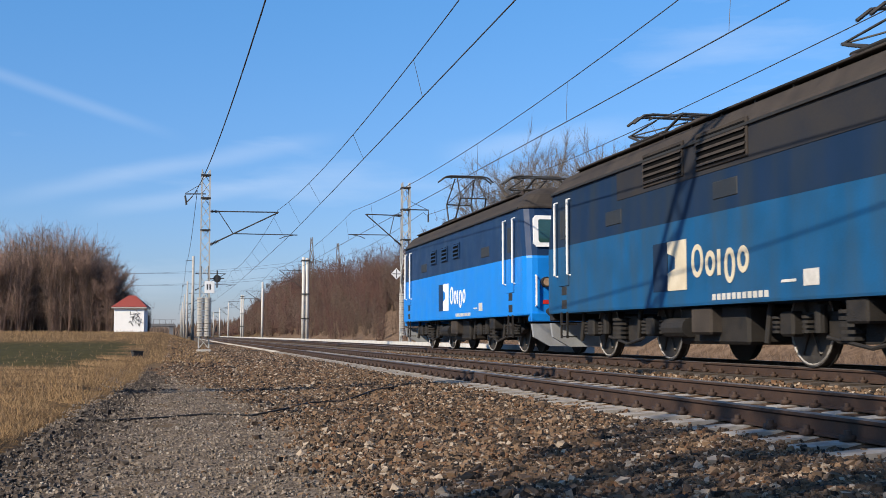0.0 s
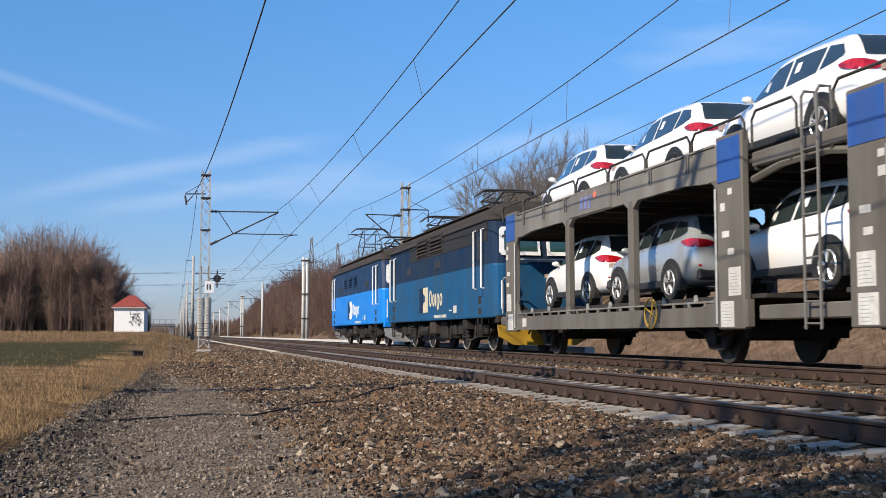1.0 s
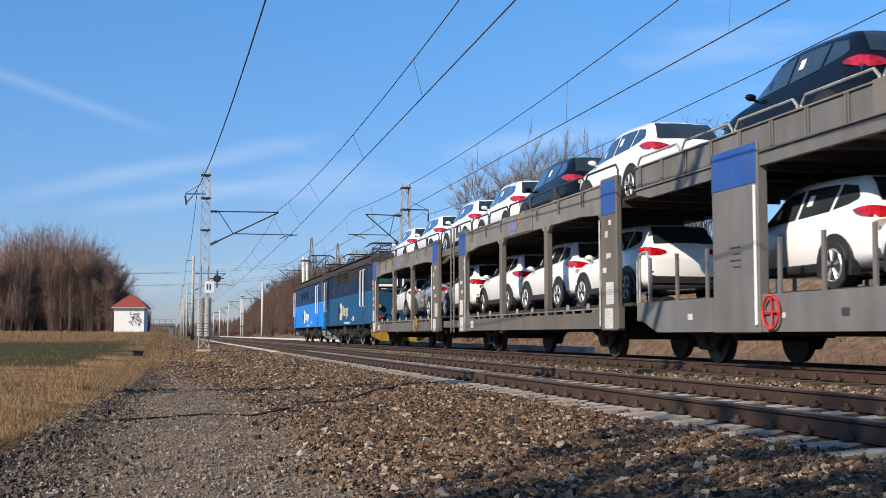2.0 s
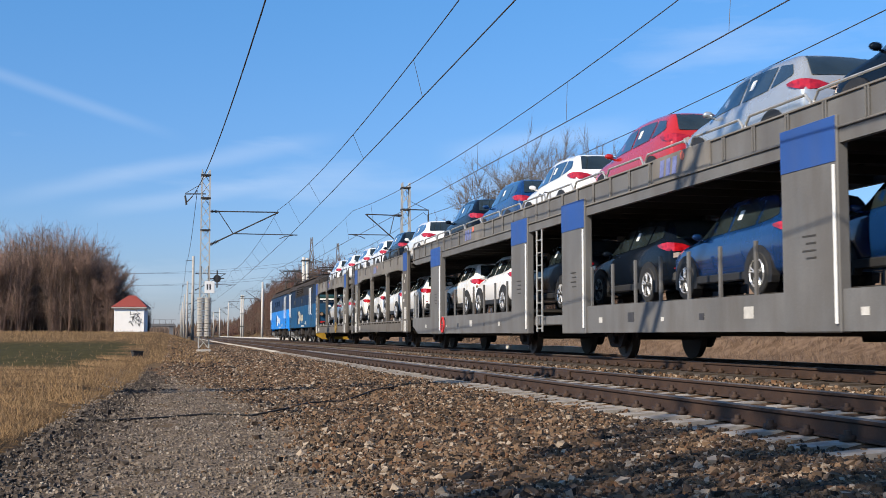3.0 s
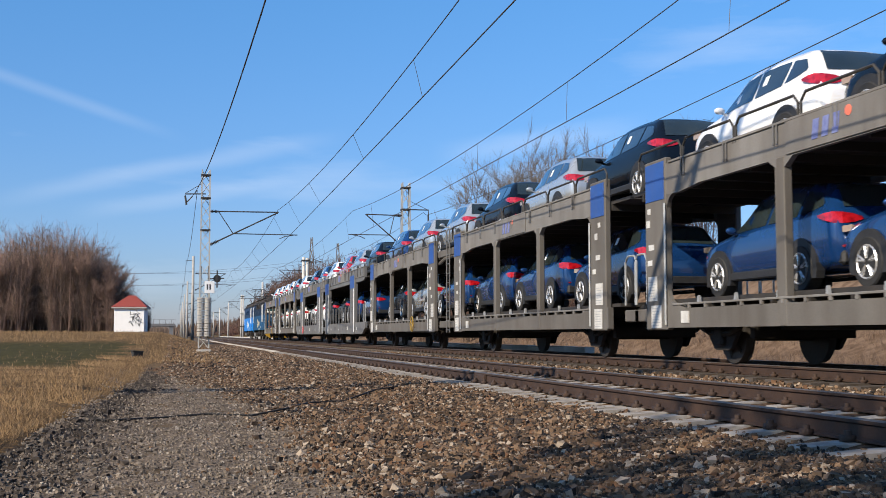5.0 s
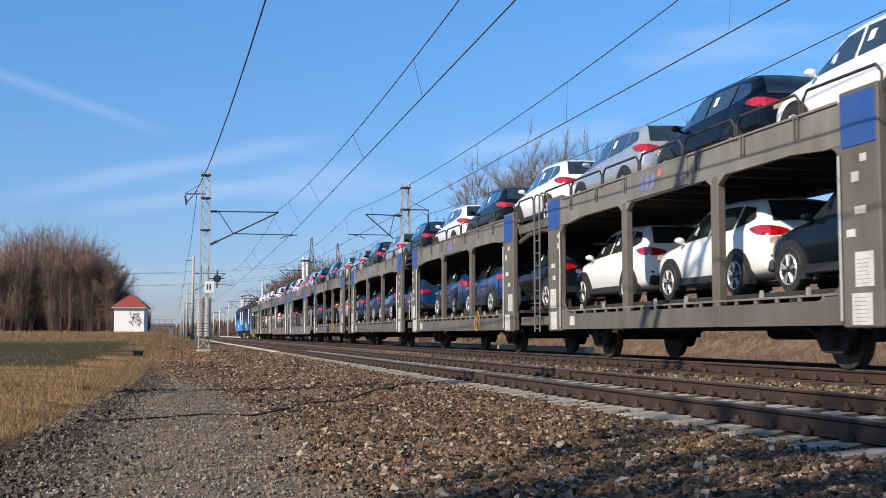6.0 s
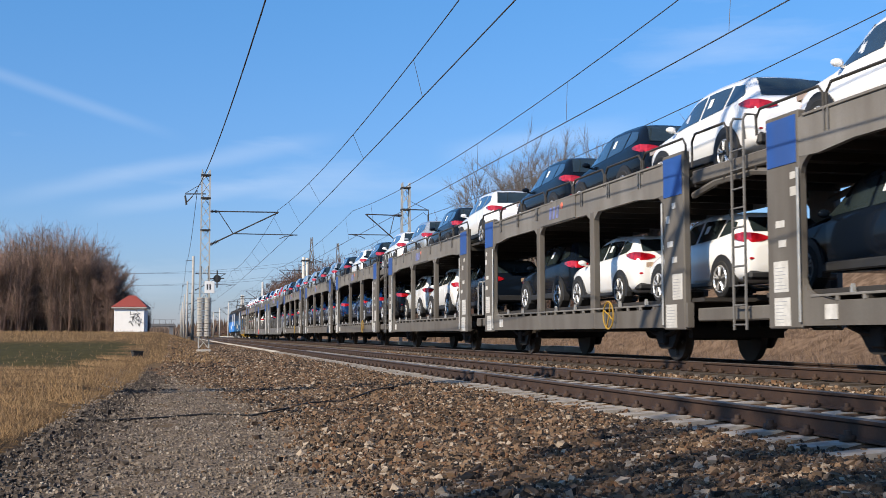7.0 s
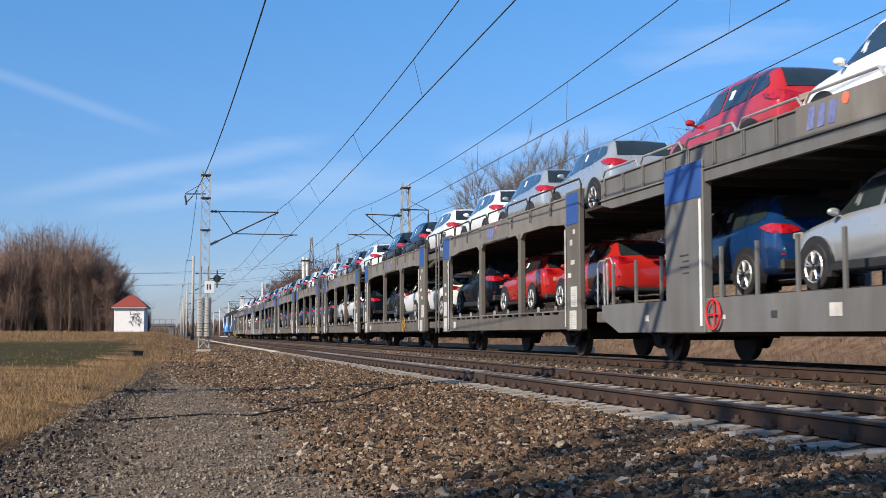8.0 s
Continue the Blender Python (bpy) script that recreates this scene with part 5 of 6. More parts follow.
# ---- catenary ----
def lattice_mast(name, x, y, z0, h, w0, w1, label, lean_to=None, leg=0.044, bar=0.022):
    """Four angle-iron legs with zigzag bracing; lean_to moves the top for an inclined strut."""
    root = tagged(new(name), label, "catenary mast", group="catenary masts")
    root.matrix_basis = pose(x, y, z0)
    tip = Vector((0, 0, h)) if lean_to is None else Vector(lean_to) - Vector((x, y, z0))

    def corner(i, k):
        w = w0 + (w1 - w0) * k
        sx, sy = ((-1, -1), (1, -1), (1, 1), (-1, 1))[i]
        return tip * k + Vector((sx * w / 2, sy * w / 2, 0))
    for i in range(4):
        bm = B()
        rod(bm, corner(i, 0), corner(i, 1), leg, 4)
        part("leg", bm, M["lattice"], root)
    steps = max(int(tip.length / 0.62), 3)
    for i in range(4):
        bm = B()
        j = (i + 1) % 4
        path(bm, [corner(j if k % 2 else i, k / steps) for k in range(steps + 1)], bar, 4)
        part("bracing", bm, M["lattice"], root)
    if lean_to is None:
        for k in (0.66, 0.84, 0.97):
            c = tip * k
            bm = B()
            bx(bm, (-w0 * 0.5, -w0 * 0.5, c.z - 0.04), (w0 * 0.5, w0 * 0.5, c.z + 0.04), 0.01)
            part("collar", bm, M["hoop"], root, "dark steel collar")
    bm = B()
    bx(bm, (-0.38, -0.38, -0.45), (0.38, 0.38, -0.06), 0.04)
    part("footing", bm, M["concrete"], root, "concrete footing")
    return root


def concrete_mast(x, y, h, arm, wire_z, twin=False):
    z0 = ground_z(x, y)
    root = tagged(new("catenary_mast"), "pale round concrete catenary mast with an insulated arm", "catenary mast", group="catenary masts")
    root.matrix_basis = pose(x, y, z0)
    bm = B()
    r = 0.21 if x > 5 else 0.175
    rod(bm, (0, 0, -0.3), (0, 0, h), r, 12, r * 0.7)
    part("pole", bm, M["trough"] if x > 5 else M["concrete"], root, smooth=True)
    if twin:
        bm = B()
        rod(bm, (0.42, 0, -0.3), (0.38, 0, h - 0.1), 0.20, 12, 0.15)
        part("pole", bm, M["trough"], root, smooth=True)
        for z in (2.6, 5.2, h - 0.4):
            bm = B()
            bx(bm, (-0.24, -0.24, z), (0.64, 0.24, z + 0.12), 0.01)
            part("band", bm, M["hoop"], root, "dark steel band round the twin poles")
    cantilever(root, 0.0, 0.0, arm, wire_z - z0)
    bm = B()
    s = -1 if arm > 0 else 1
    path(bm, [(0, 0, h - 0.5), (s * 0.75, 0, h - 0.45), (s * 0.75, 0, h - 0.95)], 0.03)
    part("feeder_bracket", bm, M["hoop"], root, "feeder bracket with insulator")


def cantilever(root, x0, y0, arm, wz):
    """Top tube, strut and registration arm from the mast to the wire; arm is the signed reach to the contact wire, wz the wire's height."""
    s = 1 if arm > 0 else -1
    b = x0 + s * 0.22
    e = x0 + arm - s * 0.75

    def strut(k):
        return Vector((b + (e - b) * k, y0, wz - 0.55 + 1.80 * k))
    bm = B()
    rod(bm, (b, y0, wz + 1.22), (e, y0, wz + 1.25), 0.032)
    rod(bm, strut(0), strut(1), 0.036)
    rod(bm, strut(0.34), (b + s * 0.45, y0, wz + 1.22), 0.022)
    arm_ = part("cantilever", bm, M["hoop"], root, "dark tubular cantilever")
    bm = B()
    p = strut(0.345)
    rod(bm, p, (x0 + arm + s * 0.25, y0, wz + 0.06), 0.026)
    path(bm, [(x0 + arm + s * 0.1, y0, wz + 0.06), (x0 + arm - s * 0.45, y0, wz - 0.04), (x0 + arm - s * 0.70, y0, wz - 0.16)], 0.022)
    part("steady_arm", bm, M["hoop"], arm_, "steady arm")
    for lo in (0, 1):
        bm = B()
        for k in range(6):
            d = 0.05 + k * 0.07
            p = strut(d / abs(e - b)) if lo else Vector((b + s * d, y0, wz + 1.22))
            rod(bm, p, p + Vector((s * 0.035, 0, 0.015 * lo)), 0.085, 10)
        part("insulator", bm, M["insulator"], root, "brown ribbed insulator")


def weights(root, x, y, z, n):
    for k in range(n):
        bm = B()
        rod(bm, (x, y, z + k * 0.135), (x, y, z + k * 0.135 + 0.100), 0.19, 14)
        part("tension_weight", bm, M["concrete"], root, "pale concrete tensioning weight")
    bm = B()
    rod(bm, (x, y, z - 0.1), (x, y, z + n * 0.135 + 1.6), 0.018)
    part("weight_rod", bm, M["hoop"], root)


def build_masts():
    # anchor mast left of the tracks
    a = lattice_mast("anchor_mast", 1.44, 61.6, -0.22, 9.3, 0.52, 0.40, "pale lattice anchor mast with stacked tension weights")
    cantilever(a, 0.0, 0.0, 4.55, 5.92)
    bm = B()
    path(bm, [(0, 0, 8.05), (-1.05, 0, 8.02), (-1.05, 0, 7.9)], 0.035)
    rod(bm, (-1.05, 0, 7.9), (-0.98, 0, 7.45), 0.05, 8)
    rod(bm, (-0.25, 0, 8.55), (-1.05, 0, 8.05), 0.015)
    part("feeder_bracket", bm, M["hoop"], a, "feeder bracket with insulator")
    for dx in (-0.18, 0.17):
        weights(a, dx, -0.42, 0.62, 15)
    bm = B()
    bx(bm, (0.0, -0.50, 2.85), (0.50, -0.44, 3.45), 0.01)
    plate = part("mast_plate", bm, M["white"], a, "white number plate")
    bm = B()
    bx(bm, (0.10, -0.506, 3.02), (0.18, -0.50, 3.30))
    bx(bm, (0.24, -0.506, 3.02), (0.32, -0.50, 3.30))
    part("number_bars", bm, M["ink"], plate, "dark number bars")
    bm = B()
    rod(bm, (0.64, -0.1, 3.62), (0.64, 0.0, 3.62), 0.16, 16)
    path(bm, [(0.64 + 0.17 * math.cos(q), -0.05, 3.62 + 0.17 * math.sin(q)) for q in np.linspace(0, math.tau, 17)], 0.03, 5)
    rod(bm, (0.64, -0.05, 3.15), (0.64, -0.05, 4.05), 0.04)
    rod(bm, (0.20, -0.05, 3.60), (1.0, -0.05, 3.64), 0.035)
    part("tension_wheel", bm, M["hoop"], a, "dark tensioning wheel")
    # anchor mast right of the tracks
    b = lattice_mast("anchor_mast", 12.95, 66.0, -0.45, 9.75, 0.55, 0.42, "pale lattice anchor mast beyond the far track")
    cantilever(b, 0.0, 0.0, -3.1, 6.62)
    bm = B()
    path(bm, [(0.2, 0, 8.2), (1.35, 0, 8.2), (1.35, 0, 7.6)], 0.04)
    rod(bm, (1.35, 0, 7.9), (1.35, 0, 7.5), 0.05, 8)
    rod(bm, (0.25, 0, 8.7), (1.3, 0, 8.22), 0.015)
    part("feeder_bracket", bm, M["hoop"], b, "feeder bracket with insulator")
    weights(b, -0.25, -0.4, 0.9, 18)
    bm = B()
    slab(bm, [(-0.62, 4.10), (-0.30, 4.42), (-0.62, 4.74), (-0.94, 4.42)], "y", -0.50, -0.46)
    sign = part("diamond_sign", bm, M["white"], b, "white diamond sign")
    bm = B()
    bx(bm, (-0.64, -0.508, 4.16), (-0.60, -0.50, 4.68))
    bx(bm, (-0.88, -0.508, 4.40), (-0.36, -0.50, 4.44))
    part("sign_cross", bm, M["ink"], sign, "thin dark cross")
    bm = B()
    rod(bm, (-0.62, -0.44, 4.42), (-0.1, -0.2, 4.42), 0.025)
    part("sign_bracket", bm, M["hoop"], b)
    # masts further along both sides
    for k in range(1, 7):
        concrete_mast(1.75, 66.0 + 60 * k, 9.0, 4.15, 5.75)
        concrete_mast(13.25, 64.0 + 60 * k, 9.2, -3.35, 6.1, k in (1, 3))
    # pylon beside the viewpoint, unseen; its raking lattice stay is added to shadow the train
    c = lattice_mast("power_pylon", -4.82, 0.3, -0.45, 28.2, 1.25, 0.75, "tall unseen lattice pylon added to hold the shadow-casting stay", leg=0.07, bar=0.03)
    tagged(c, category="power pylon", group="power pylons")
    lattice_mast("shadow_stay", -4.82, 19.75, -0.45, 28.0, 0.62, 0.62, "unseen raking lattice stay added to shadow the train", lean_to=(-4.82, 0.55, 27.6), leg=0.065, bar=0.04)
    for s in (1, -1):
        bm = B()
        rod(bm, (0, 0.3 * s, 27.9), (0, 6.0 * s, 28.1), 0.12, 4)
        rod(bm, (0, 0.3 * s, 26.6), (0, 6.0 * s, 28.1), 0.08, 4)
        part("cross_arm", bm, M["lattice"], c, "pylon cross-arm")


def wire(name, pts, r, label):
    bm = B()
    path(bm, pts, r, 5)
    root = link_mesh(name, bm, M["wire"])
    return tagged(root, label, "overhead wire", group="overhead wires")


def sagging(p, q, sag, n=24):
    p, q = Vector(p), Vector(q)
    return [p.lerp(q, k / n) - Vector((0, 0, 4 * sag * (k / n) * (1 - k / n))) for k in range(n + 1)]


def build_wires():
    # near track
    near_c = [(4.8, 0.0, 5.7), (5.9, 62.0, 5.8)] + [(5.9 + (0.2 if k % 2 else -0.2), 62.0 + 60 * k, 5.75) for k in range(1, 7)]
    near_m = [(4.90, 0.0, 7.60), (5.24, 62.0, 7.12)] + [(5.6, 62.0 + 60 * k, 7.1) for k in range(1, 7)]
    far_c = [(9.9, 4.0, 6.08), (10.05, 66.0, 6.14)] + [(9.9 + (0.2 if k % 2 else -0.2), 64.0 + 60 * k, 6.1) for k in range(1, 7)]
    far_m = [(10.1, 4.0, 8.45), (9.85, 66.0, 7.6)] + [(10.0, 64.0 + 60 * k, 7.4) for k in range(1, 7)]
    for cs, ms, nm, sags in ((near_c, near_m, "near", 0.90), (far_c, far_m, "far", 1.0)):
        pc = []
        for p, q in zip(cs, cs[1:]):
            pc += sagging(p, q, 0.03, 6)
        contact = wire("contact_wire", pc, 0.0135, f"thin dark contact wire above the {nm} track")
        pm = []
        for k, (p, q) in enumerate(zip(ms, ms[1:])):
            seg = sagging(p, q, sags if k == 0 else 0.6, 20)
            pm += seg
            for j in range(6):
                f = (j + 0.5) / 6
                a = seg[min(int(f * 20), 20)]
                c0, c1 = Vector(cs[k]), Vector(cs[k + 1])
                y = a.y
                g = (y - c0.y) / (c1.y - c0.y)
                c = c0.lerp(c1, g) - Vector((0, 0, 0.03 * 4 * g * (1 - g)))
                if k < 4:
                    bm = B()
                    rod(bm, a, c, 0.006, 4)
                    part("dropper", bm, M["wire"], contact, "thin dropper")
        wire("messenger_wire", pm, 0.0125, f"thin dark messenger wire above the {nm} track")
    pl = sagging((1.92, 1.0, 7.8), (0.45, 61.6, 7.35), 1.50, 24)
    for k in range(1, 6):
        pl += sagging((1.0, 66.0 + 60 * (k - 1) if k > 1 else 61.6, 8.0), (1.0, 66.0 + 60 * k, 8.0), 0.8, 12)
    wire("feeder_wire", pl, 0.016, "dark feeder wire along the near-side masts")
    pr = sagging((14.25, 4.0, 7.75), (14.2, 66.0, 7.45), 0.6, 24)
    for k in range(1, 6):
        pr += sagging((14.0, 66.0 + 60 * (k - 1), 7.6), (14.0, 64.0 + 60 * k, 8.3), 0.8, 12)
    wire("feeder_wire", pr, 0.013, "dark feeder wire along the masts beyond the tracks")


build_masts()
build_wires()


# ---- hut, posts, bank strip ----
def build_hut():
    d = 108.0
    x, z = -4.05, ground_z(-4.05, d) - 0.03
    root = tagged(new("trackside_hut"), "small white rendered hut with a red hipped roof", "hut")
    root.matrix_basis = pose(x, d, z, 0, 0, -4)
    w, h = 1.32, 2.15
    plaster = surface("white_render", (0.78, 0.77, 0.75), (0.84, 0.83, 0.81), 0.85, 0, 2, 0.1)
    tile = surface("red_roof_tile", (0.20, 0.035, 0.025), (0.30, 0.055, 0.038), 0.75, 0, 4, 0.4, stretch=(1, 1, 6))
    bm = B()
    bx(bm, (-w, 0, -0.2), (w, 3.2, h), 0.02)
    part("wall", bm, plaster, root, "white rendered wall")
    bm = B()
    bx(bm, (-w - 0.22, -0.22, h), (w + 0.22, 3.42, h + 0.14), 0.01)
    part("eaves_board", bm, M["concrete"], root, "grey eaves board")
    bm = B()
    o = [(-w - 0.24, -0.24), (w + 0.24, -0.24), (w + 0.24, 3.44), (-w - 0.24, 3.44)]
    lo = [bm.verts.new((a, b, h + 0.144)) for a, b in o]
    r0, r1 = bm.verts.new((-0.25, 1.6, h + 1.22)), bm.verts.new((0.35, 1.6, h + 1.22))
    bm.faces.new(lo)
    bm.faces.new((lo[0], lo[1], r1, r0)), bm.faces.new((lo[1], lo[2], r1))
    bm.faces.new((lo[2], lo[3], r0, r1)), bm.faces.new((lo[3], lo[0], r0))
    part("roof", bm, tile, root, "red tiled hipped roof")
    rng = random.Random(8)
    bm = B()
    for k in range(17):
        cx, cz = rng.uniform(0.05, 1.10), rng.uniform(0.75, 1.8)
        p = [Vector((cx + rng.uniform(-0.25, 0.25), -0.012, min(max(cz + rng.uniform(-0.3, 0.3), 0.3), 2.0))) for _ in range(4)]
        path(bm, p, 0.022, 4)
    part("scribble", bm, M["ink"], root, "black scrawled strokes on the wall")


def build_posts():
    bm = B()
    for k in range(150):
        bx(bm, (12.30, 34 + k * 2, -0.60), (12.62, 35.985 + k * 2, 0.10 + 0.012 * math.sin(k * 2.3)))
    ob = link_mesh("cable_trough", bm, M["trough"])
    tagged(ob, "long pale concrete cable trough beside the far track", "cable trough", kind="structure")
    # a loose cable over the path
    pts = [(-1.05, 13.3), (-0.6, 13.2), (-0.15, 13.7), (0.35, 14.0), (0.9, 14.0), (1.3, 14.4), (1.75, 15.6), (2.3, 16.1), (3.0, 17.6), (3.6, 19.0)]
    bm = B()
    path(bm, [(x, y, ground_z(x, y) + (0.012 if x < 1.2 else 0.034)) for x, y in pts], 0.013, 6)
    ob = link_mesh("loose_cable", bm, M["black"])
    tagged(ob, "dark loose cable lying across the gravel path", "cable")
    bm = B()
    bx(bm, (-0.20, -0.15, -0.1), (0.20, 0.15, 0.20), 0.03)
    bx(bm, (-0.22, -0.17, 0.16), (0.22, 0.17, 0.21), 0.02)
    ob = link_mesh("cable_box", bm, M["black"])
    ob.matrix_basis = pose(-1.45, 47, ground_z(-1.45, 47) + 0.02, 0, 4, 20)
    tagged(ob, "low dark cable box in the grass", "cable box")
    # far road bridge
    root = tagged(new("road_bridge"), "small grey concrete road bridge far off", "bridge")
    root.matrix_basis = pose(-4.0, 250, 0)
    bm = B()
    bx(bm, (-9, -2, 2.2), (4, 2, 2.8), 0.05)
    part("bridge_deck", bm, M["far_steel"], root)
    for x in (-6.5, 3.2):
        bm = B()
        bx(bm, (x - 0.4, -1.8, -0.6), (x + 0.4, 1.8, 2.2), 0.03)
        part("pier", bm, M["far_steel"], root)
    bm = B()
    for x in np.arange(-8.8, 4, 1.2):
        rod(bm, (x, -1.9, 2.8), (x, -1.9, 3.6), 0.03, 4)
    rod(bm, (-9, -1.9, 3.6), (4, -1.9, 3.6), 0.03, 4)
    part("railing", bm, M["hoop"], root)


def build_pylons():
    for (x, y, h) in ((46.0, 405, 34.5), (60.0, 440, 35.5)):
        root = tagged(new("power_pylon"), "grey lattice power pylon far behind the trees", "power pylon", group="power pylons")
        root.matrix_basis = pose(x, y, 0)
        bm = B()
        for sx in (-1, 1):
            for sy in (-1, 1):
                rod(bm, (sx * 1.9, sy * 1.9, -1), (sx * 0.3, sy * 0.3, h), 0.13, 4)
        for k in range(9):
            z0, z1 = k * h / 9, (k + 1) * h / 9
            w0, w1 = 1.9 - 1.6 * z0 / h, 1.9 - 1.6 * z1 / h
            for s in (-1, 1):
                rod(bm, (-w0, s * w0, z0), (w1, s * w1, z1), 0.07, 4)
                rod(bm, (w0, s * w0, z0), (-w1, s * w1, z1), 0.07, 4)
        part("tower", bm, M["far_steel"], root)
        for z, w in ((h * 0.62, 5.0), (h * 0.75, 3.8)):
            bm = B()
            path(bm, [(-w, 0, z), (0, 0, z + 1.2), (w, 0, z)], 0.13, 4)
            rod(bm, (-w, 0, z), (w, 0, z), 0.12, 4)
            part("cross_arm", bm, M["far_steel"], root)
    for k, z in enumerate((22.5, 26.5)):
        for dx in (-4.0, 4.0):
            wire("power_line", sagging((49 + dx, 405, z), (-95 + dx, 380, z), 6.0, 20), 0.03, "thin power line crossing far behind the tracks")


build_hut()
build_posts()
build_pylons()


# ---- plants and stones ----
TWIG_A = surface("reddish_bare_twigs", (0.055, 0.026, 0.021), (0.115, 0.060, 0.048), 0.9, 0, 0.3, 0, fine=1.5, island=0.5)
TWIG_C = surface("greyish_bare_twigs", (0.130, 0.080, 0.062), (0.270, 0.178, 0.140), 0.9, 0, 0.3, 0, fine=1.5, island=0.5)
TWIG_D = surface("grey_bare_twigs", (0.075, 0.062, 0.052), (0.15, 0.128, 0.108), 0.9, 0, 0.3, 0, fine=1.5, island=0.5)
BANK = surface("faded_bank_grass", (0.12, 0.076, 0.048), (0.23, 0.155, 0.105), 0.9, 0, 0.8, 0, fine=3, island=0.7)
TWIG_B = surface("brown_bare_twigs", (0.060, 0.039, 0.029), (0.125, 0.085, 0.062), 0.9, 0, 0.3, 0, fine=1.5, island=0.5)
BARK = surface("grey_brown_bark", (0.07, 0.055, 0.042), (0.15, 0.12, 0.09), 0.95, 0, 3, 0.5)
STRAW = surface("dry_grass_blades", (0.125, 0.073, 0.031), (0.30, 0.190, 0.092), 0.9, 0, 0.8, 0, fine=3, island=0.7)
STONE = surface("brown_ballast_stone", (0.010, 0.007, 0.005), (0.178, 0.111, 0.064), 0.9, 0, 0.9, 0.25, fine=60, island=1.1, spread=0.9)
PEBBLE = surface("grey_gravel", (0.070, 0.056, 0.043), (0.245, 0.196, 0.150), 0.9, 0, 0.9, 0.2, fine=60, island=0.8, spread=0.9)
CLOD = surface("dark_earth_clods", (0.022, 0.016, 0.012), (0.085, 0.066, 0.052), 0.95, 0, 1.5, 0.3, fine=50, island=0.8, spread=0.9)


def pale_pieces(m, colour, share, mult=37.7):
    """Gives a share of a mesh's pieces another colour."""
    nd, ln = m.node_tree.nodes, m.node_tree.links
    bs = nd["Principled BSDF"]
    old = bs.inputs["Base Color"].links[0].from_socket
    g = nd.new("ShaderNodeNewGeometry")
    k = nd.new("ShaderNodeMath")
    k.operation, k.inputs[1].default_value = "MULTIPLY", mult
    fr = nd.new("ShaderNodeMath")
    fr.operation = "FRACT"
    gt = nd.new("ShaderNodeMath")
    gt.operation, gt.inputs[1].default_value = "LESS_THAN", share
    half = nd.new("ShaderNodeMath")
    half.operation, half.inputs[1].default_value = "MULTIPLY", 0.85
    mx = nd.new("ShaderNodeMix")
    mx.data_type = "RGBA"
    mx.inputs["B"].default_value = (*colour, 1)
    ln.new(g.outputs["Random Per Island"], k.inputs[0])
    ln.new(k.outputs[0], fr.inputs[0])
    ln.new(fr.outputs[0], gt.inputs[0])
    ln.new(gt.outputs[0], half.inputs[0])
    ln.new(half.outputs[0], mx.inputs["Factor"])
    ln.new(old, mx.inputs["A"])
    ln.new(mx.outputs["Result"], bs.inputs["Base Color"])


pale_pieces(STONE, (0.135, 0.066, 0.030), 0.12, 91.3)
pale_pieces(STONE, (0.36, 0.29, 0.22), 0.10)
pale_pieces(PEBBLE, (0.33, 0.285, 0.235), 0.10)
pale_pieces(CLOD, (0.17, 0.14, 0.11), 0.10)


def spikes(p, d, length, r):
    """Thin three-sided tapering twigs: roots p, directions d (both n x 3)."""
    n = len(p)
    d = d / np.linalg.norm(d, axis=1, keepdims=True)
    ref = np.where(np.abs(d[:, 2:3]) > 0.8, np.array([[1.0, 0, 0]]), np.array([[0, 0, 1.0]]))
    u = np.cross(d, ref)
    u /= np.linalg.norm(u, axis=1, keepdims=True)
    w = np.cross(d, u)
    vs = np.empty((n, 4, 3))
    for k in range(3):
        a = k * 2 * np.pi / 3
        vs[:, k] = p + (u * np.cos(a) + w * np.sin(a)) * r[:, None]
    vs[:, 3] = p + d * length[:, None]
    base = np.arange(n)[:, None, None] * 4
    f = base + np.array([[0, 1, 3], [1, 2, 3], [2, 0, 3]])[None]
    return vs.reshape(-1, 3), f.reshape(-1, 3)


def brush(rng, n_stem, height, spread, per):
    """Roots, directions, lengths and radii of one leafless shrub: rising stems with side twigs."""
    a = rng.uniform(0, 2 * np.pi, n_stem)
    tilt = rng.uniform(0.02, 0.42, n_stem) * spread
    d = np.stack([np.cos(a) * tilt, np.sin(a) * tilt, np.ones(n_stem)], 1)
    p = np.stack([np.cos(a), np.sin(a), np.zeros(n_stem)], 1) * rng.uniform(0, 0.35, (n_stem, 1)) * spread
    p[:, 2] = -0.15
    ln = height * rng.uniform(0.6, 1.05, n_stem)
    P, D, Ln, R = [p], [d], [ln], [ln * 0.0026]
    u = d / np.linalg.norm(d, axis=1, keepdims=True)
    for _ in range(per):
        k = rng.uniform(0.15, 0.92, n_stem)
        q = p + u * (ln * k)[:, None]
        e = u * 0.8 + rng.normal(0, 0.55, (n_stem, 3))
        P.append(q), D.append(e), Ln.append(ln * (1.02 - 0.75 * k) * rng.uniform(0.16, 0.42, n_stem)), R.append(ln * 0.0016)
    return np.concatenate(P), np.concatenate(D), np.concatenate(Ln), np.concatenate(R)


